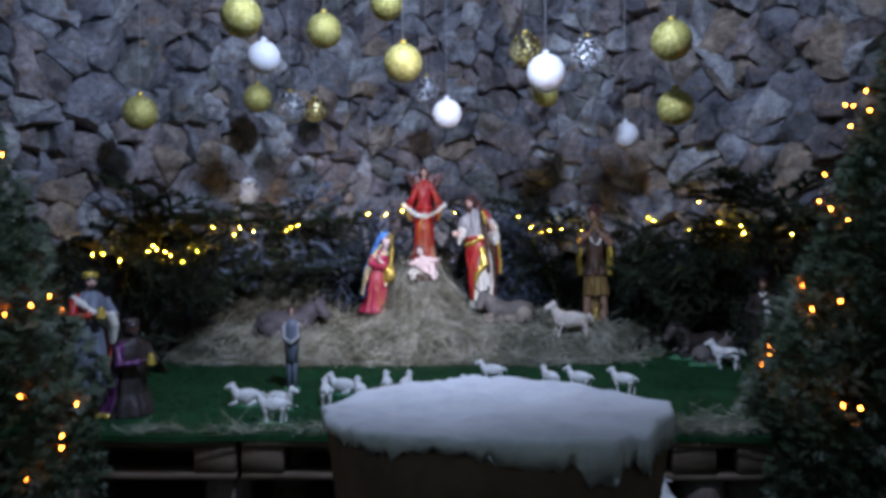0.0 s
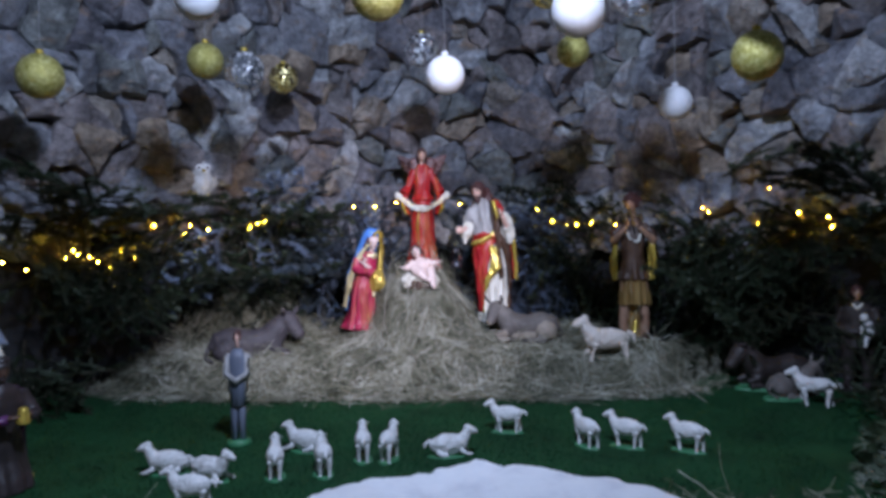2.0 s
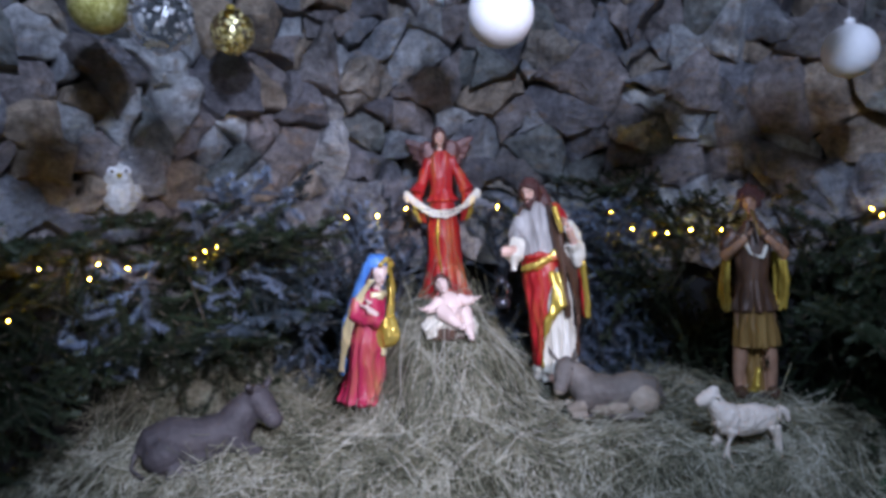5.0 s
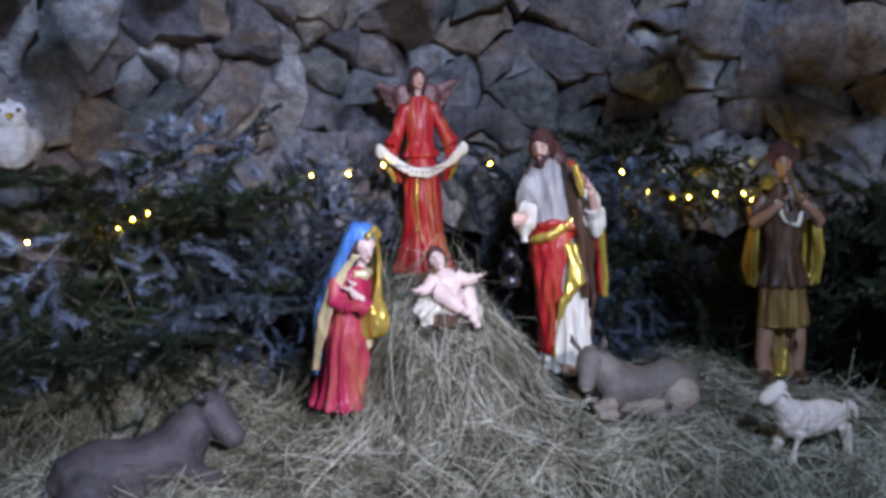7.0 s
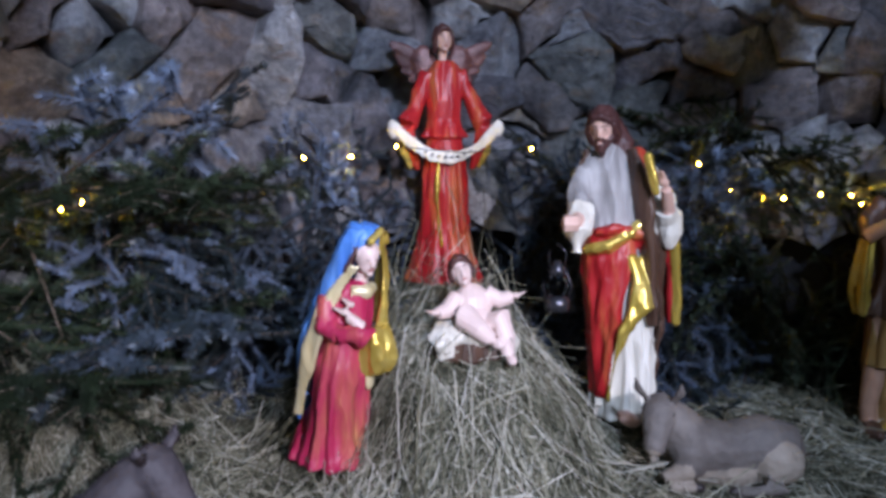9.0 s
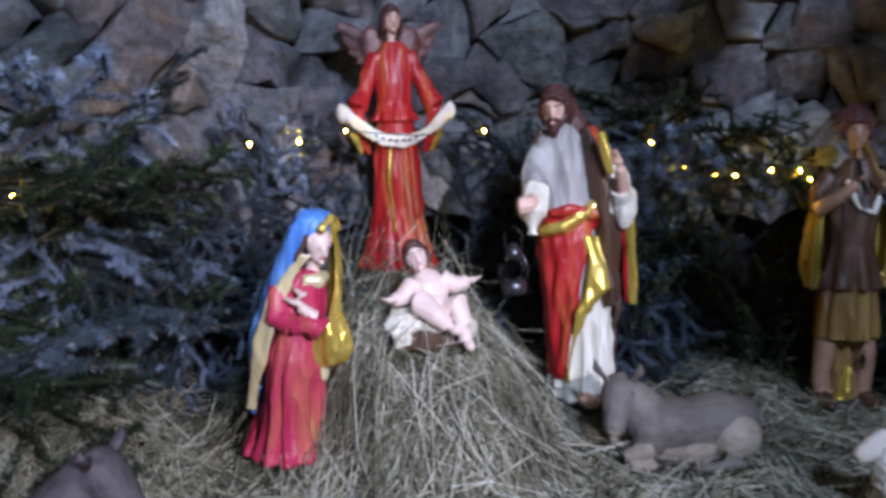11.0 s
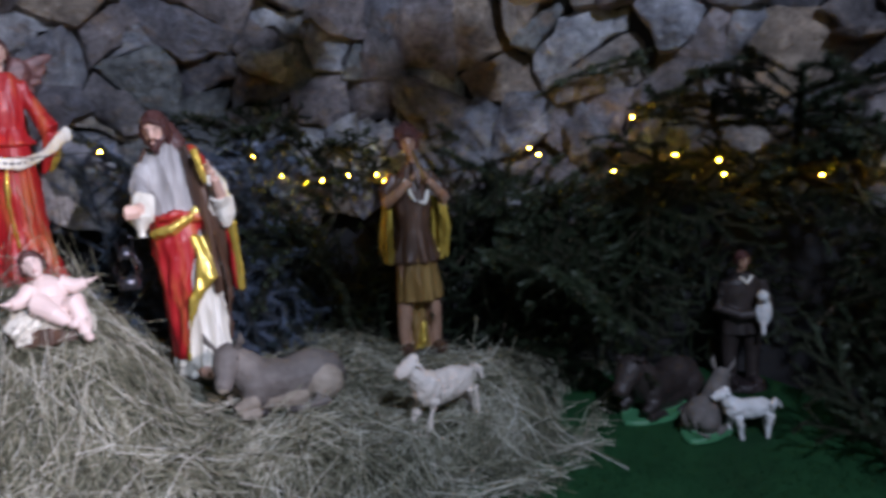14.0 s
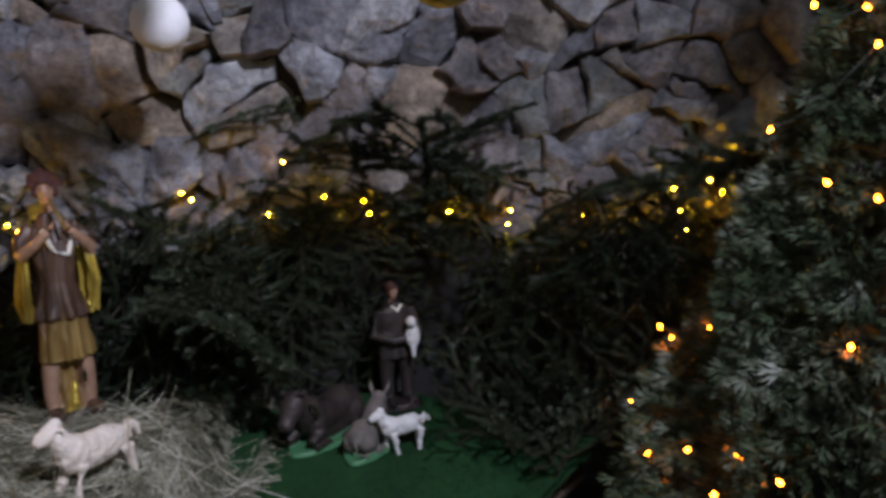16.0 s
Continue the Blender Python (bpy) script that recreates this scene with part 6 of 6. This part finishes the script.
# ---------------------------------------------------------------- side trees
def side_tree(x, y, tip, r9, seed, count, taper):
    t = thing("conifer", pose(x, y, 0), "dense dark green conifer wound with warm lights beside the grotto", "tree", "trees beside the grotto")
    part("trunk", Clay().loft([(0, 0, 0, 0.06, 0.06, 0.05), (0, 0, tip * 0.4, 0.04, 0.04, 0.05), (0, 0, tip - 0.3, 0.01, 0.01, 0)], LOG, 14, 5), t)
    g = np.random.default_rng(seed)
    z = tip - (tip - 0.25) * np.sqrt(g.uniform(0.005, 1, count))
    th = g.uniform(0, 2 * math.pi, count)
    R0 = np.minimum(0.92 * r9, r9 * ((tip - np.maximum(z, 0.8)) / (tip - 0.9)) ** taper)
    lump = 1 + 0.13 * np.sin(3 * th + 5 * z) * np.sin(7 * z + 1.7 * th) + 0.09 * np.sin(9 * th + 13 * z)
    R1 = R0 * lump * (1 - 0.32 * g.random(count) ** 2)
    c = np.stack([R1 * np.cos(th), R1 * np.sin(th), z], 1)
    out = np.stack([np.cos(th), np.sin(th), g.uniform(-0.5, 0.7, count)], 1) + g.normal(0, 0.35, (count, 3))
    out /= np.linalg.norm(out, axis=1)[:, None]
    rnd = g.normal(0, 1, (count, 3))
    side = np.cross(out, rnd)
    side /= np.linalg.norm(side, axis=1)[:, None]
    vs = []
    size = g.uniform(0.03, 0.065, count)
    for k, (fa, fl) in enumerate(((0.0, 1.0), (0.42, 0.85), (-0.42, 0.85), (0.8, 0.65), (-0.8, 0.65), (0.25, 0.6), (-0.25, 0.6))):
        d = out * math.cos(fa) + side * math.sin(fa)
        w = np.cross(d, np.cross(out, side)) * 0.065
        L = (size * fl)[:, None]
        base = c + out * (size * (0.0, 0.1, 0.1, 0.22, 0.22, 0.45, 0.45)[k])[:, None]
        vs += [base, base + d * L * 0.5 + w * L, base + d * L, base + d * L * 0.5 - w * L]
    arr = np.stack(vs, 1).reshape(-1, 3)
    fs = np.arange(len(arr)).reshape(-1, 4)
    me = bpy.data.meshes.new("crown")
    me.from_pydata(arr.tolist(), [], fs.tolist())
    me.materials.append(THUJA)
    part("crown", me, t)
    return t


side_tree(1.61, 2.27, 2.63, 0.56, 5, 29000, 1.6)
side_tree(-1.64, 2.05, 2.9, 0.58, 6, 19000, 1.1)


# ---------------------------------------------------------------- strings of lights
def light_string(pts, label, bulb, r, group):
    s = thing("light_string", pose(0, 0, 0), label, "fairy lights", group)
    way = []
    g = random.Random(len(pts))
    for i, p in enumerate(pts):
        way.append(Vector(p))
        if i + 1 < len(pts):
            q = Vector(p).lerp(Vector(pts[i + 1]), 0.5)
            way.append(q + Vector((g.gauss(0, 0.01), g.uniform(0.01, 0.03), g.uniform(-0.04, -0.01))))
    part("wire", Clay().tube(way, [0.0014] * len(way), WIRE, 5), s)
    me = Clay().ball((0, 0, 0), (r, r, r * 1.5), bulb, 10).mesh("bulb")
    for p in pts:
        part("bulb", me, s, m=pose(*p, g.uniform(-50, 50), g.uniform(-50, 50), 0))


def on_garland(x, z):
    return (x, wall_y(x) - (0.19 if 0.72 < x < 1.02 else 0.34) - 0.2 * max(0, z - 1.75), z)


light_string([on_garland(*p) for p in GARLAND_L], "string of small warm yellow lights on the fir branches", WARM, 0.0025, "strings of lights")
light_string([on_garland(*p) for p in GARLAND_R], "string of small warm yellow lights on the fir branches", WARM, 0.0025, "strings of lights")
light_string(TREE_R, "string of orange lights wound round the conifer", ORANGE, 0.0046, "strings of lights")
light_string(TREE_L, "string of orange lights wound round the conifer", ORANGE, 0.0046, "strings of lights")


# ---------------------------------------------------------------- stones of the wall
def clip(poly, a, b, c):
    """Keep the side a*x + b*y <= c of a polygon."""
    res = []
    for i in range(len(poly)):
        p, q = poly[i], poly[(i + 1) % len(poly)]
        dp, dq = a * p[0] + b * p[1] - c, a * q[0] + b * q[1] - c
        if dp <= 0:
            res.append(p)
        if dp * dq < 0:
            t = dp / (dp - dq)
            res.append((p[0] + t * (q[0] - p[0]), p[1] + t * (q[1] - p[1])))
    return res


g = random.Random(77)
TOP, STEP = 3.62, 0.25
seeds = []
for _ in range(12000):
    u, v = g.uniform(0, ARC[-1]), g.uniform(0.55, TOP)
    need = STEP * g.choice((0.45, 0.6, 0.85, 1.05, 1.3))
    if all((u - a) ** 2 + ((v - b) * 1.25) ** 2 > (0.5 * (need + n)) ** 2 for a, b, n in seeds):
        seeds.append((u, v, need))
cells = []
for u, v, need in seeds:
    poly = [(u - 0.45, v - 0.45), (u + 0.45, v - 0.45), (u + 0.45, v + 0.45), (u - 0.45, v + 0.45)]
    for a, b, n in seeds:
        if (a, b) != (u, v) and abs(a - u) < 0.9 and abs(b - v) < 0.9:
            dx, dy = a - u, (b - v) * 1.56
            wgt = 0.5 + 0.3 * (need - n) / (need + n)
            poly = clip(poly, dx, dy, dx * (u + (a - u) * wgt) + dy * (v + (b - v) * wgt))
            if len(poly) < 3:
                break
    # no stones below 1.5 m: the near-black backing reads as shade there
    if len(poly) < 3 or v < 1.5:
        continue
    pieces = [poly]
    for _ in range(2):
        done = []
        for q in pieces:
            wide, tall = max(p[0] for p in q) - min(p[0] for p in q), max(p[1] for p in q) - min(p[1] for p in q)
            if max(wide, tall) > 0.20 and g.random() < 0.62:
                a = g.gauss(0, 0.5) + (math.pi / 2 if tall > wide * 0.9 else 0) + g.choice((0, 0, 0.7, -0.7))
                na, nb = math.cos(a), math.sin(a)
                mu, mv = sum(p[0] for p in q) / len(q) + g.gauss(0, 0.03), sum(p[1] for p in q) / len(q) + g.gauss(0, 0.03)
                k = na * mu + nb * mv
                done += [h for h in (clip(q, na, nb, k), clip(q, -na, -nb, -k)) if len(h) >= 3]
            else:
                done.append(q)
        pieces = done
    cells += pieces
cells.sort(key=lambda q: abs(q[0][0] - ARC[-1] / 2) + max(0, q[0][1] - 2.7))
rest = Clay()
made = 0
for poly in cells:
    v = poly[0][1]
    cu, cv = sum(p[0] for p in poly) / len(poly), sum(p[1] for p in poly) / len(poly)
    ring = []
    for i in range(len(poly)):
        p, q = poly[i], poly[(i + 1) % len(poly)]
        L = math.hypot(q[0] - p[0], q[1] - p[1])
        k = max(1, int(L / 0.04))
        for j in range(k):
            t = j / k
            ring.append((p[0] + (q[0] - p[0]) * t + g.gauss(0, 0.008), p[1] + (q[1] - p[1]) * t + g.gauss(0, 0.008)))
    R0 = max(0.04, math.sqrt(sum((p[0] - cu) ** 2 + (p[1] - cv) ** 2 for p in ring) / len(ring)))
    gap = g.choice((-0.022, -0.012, -0.006, 0.0, 0.004))
    out = g.uniform(0.0, 0.055) - gap * 1.6
    planes = [(g.gauss(0, 0.42), g.gauss(-0.10, 0.36), g.uniform(0.0, 0.032)) for _ in range(5)]
    off = Vector((g.uniform(0, 99), g.uniform(0, 99), 0))

    def deep(pu, pv, f):
        face = min(a * (pu - cu) + b * (pv - cv) + h for a, b, h in planes)
        return out + f + face + noise.noise(Vector((pu * 11, pv * 11, 3)) + off) * 0.018 + noise.noise(Vector((pu * 30, pv * 30, 7)) + off) * 0.010

    rows = []
    for s, f in ((1.0, -0.2), (1.0, -0.022), (0.955, 0.004), (0.84, 0.008), (0.68, 0.01), (0.5, 0.01), (0.3, 0.01), (0.12, 0.01)):
        row = []
        for pu, pv in ring:
            k = s * (1 - gap / R0)
            qu, qv = cu + (pu - cu) * k, cv + (pv - cv) * k
            row.append(wall_pt(qu, qv, -0.11 if f == -0.2 else max(-0.08, deep(qu, qv, f))))
        rows.append(row)
    if len(rows[0]) < 3:
        continue
    if made < 300 and v > 1.0:
        st = Clay()
        st.grid(rows, STONE, True, False, True)
        st.f = [tuple(reversed(f)) for f in st.f]
        me = st.mesh("stone", False)
        ob = new("stone", me)
        ob.parent = wall
        made += 1
    else:
        b0 = len(rest.f)
        rest.grid(rows, STONES, True, False, True)
        rest.f[b0:] = [tuple(reversed(f)) for f in rest.f[b0:]]
if rest.f:
    part("stones", rest, wall, smooth=False)["kind"] = "stuff"
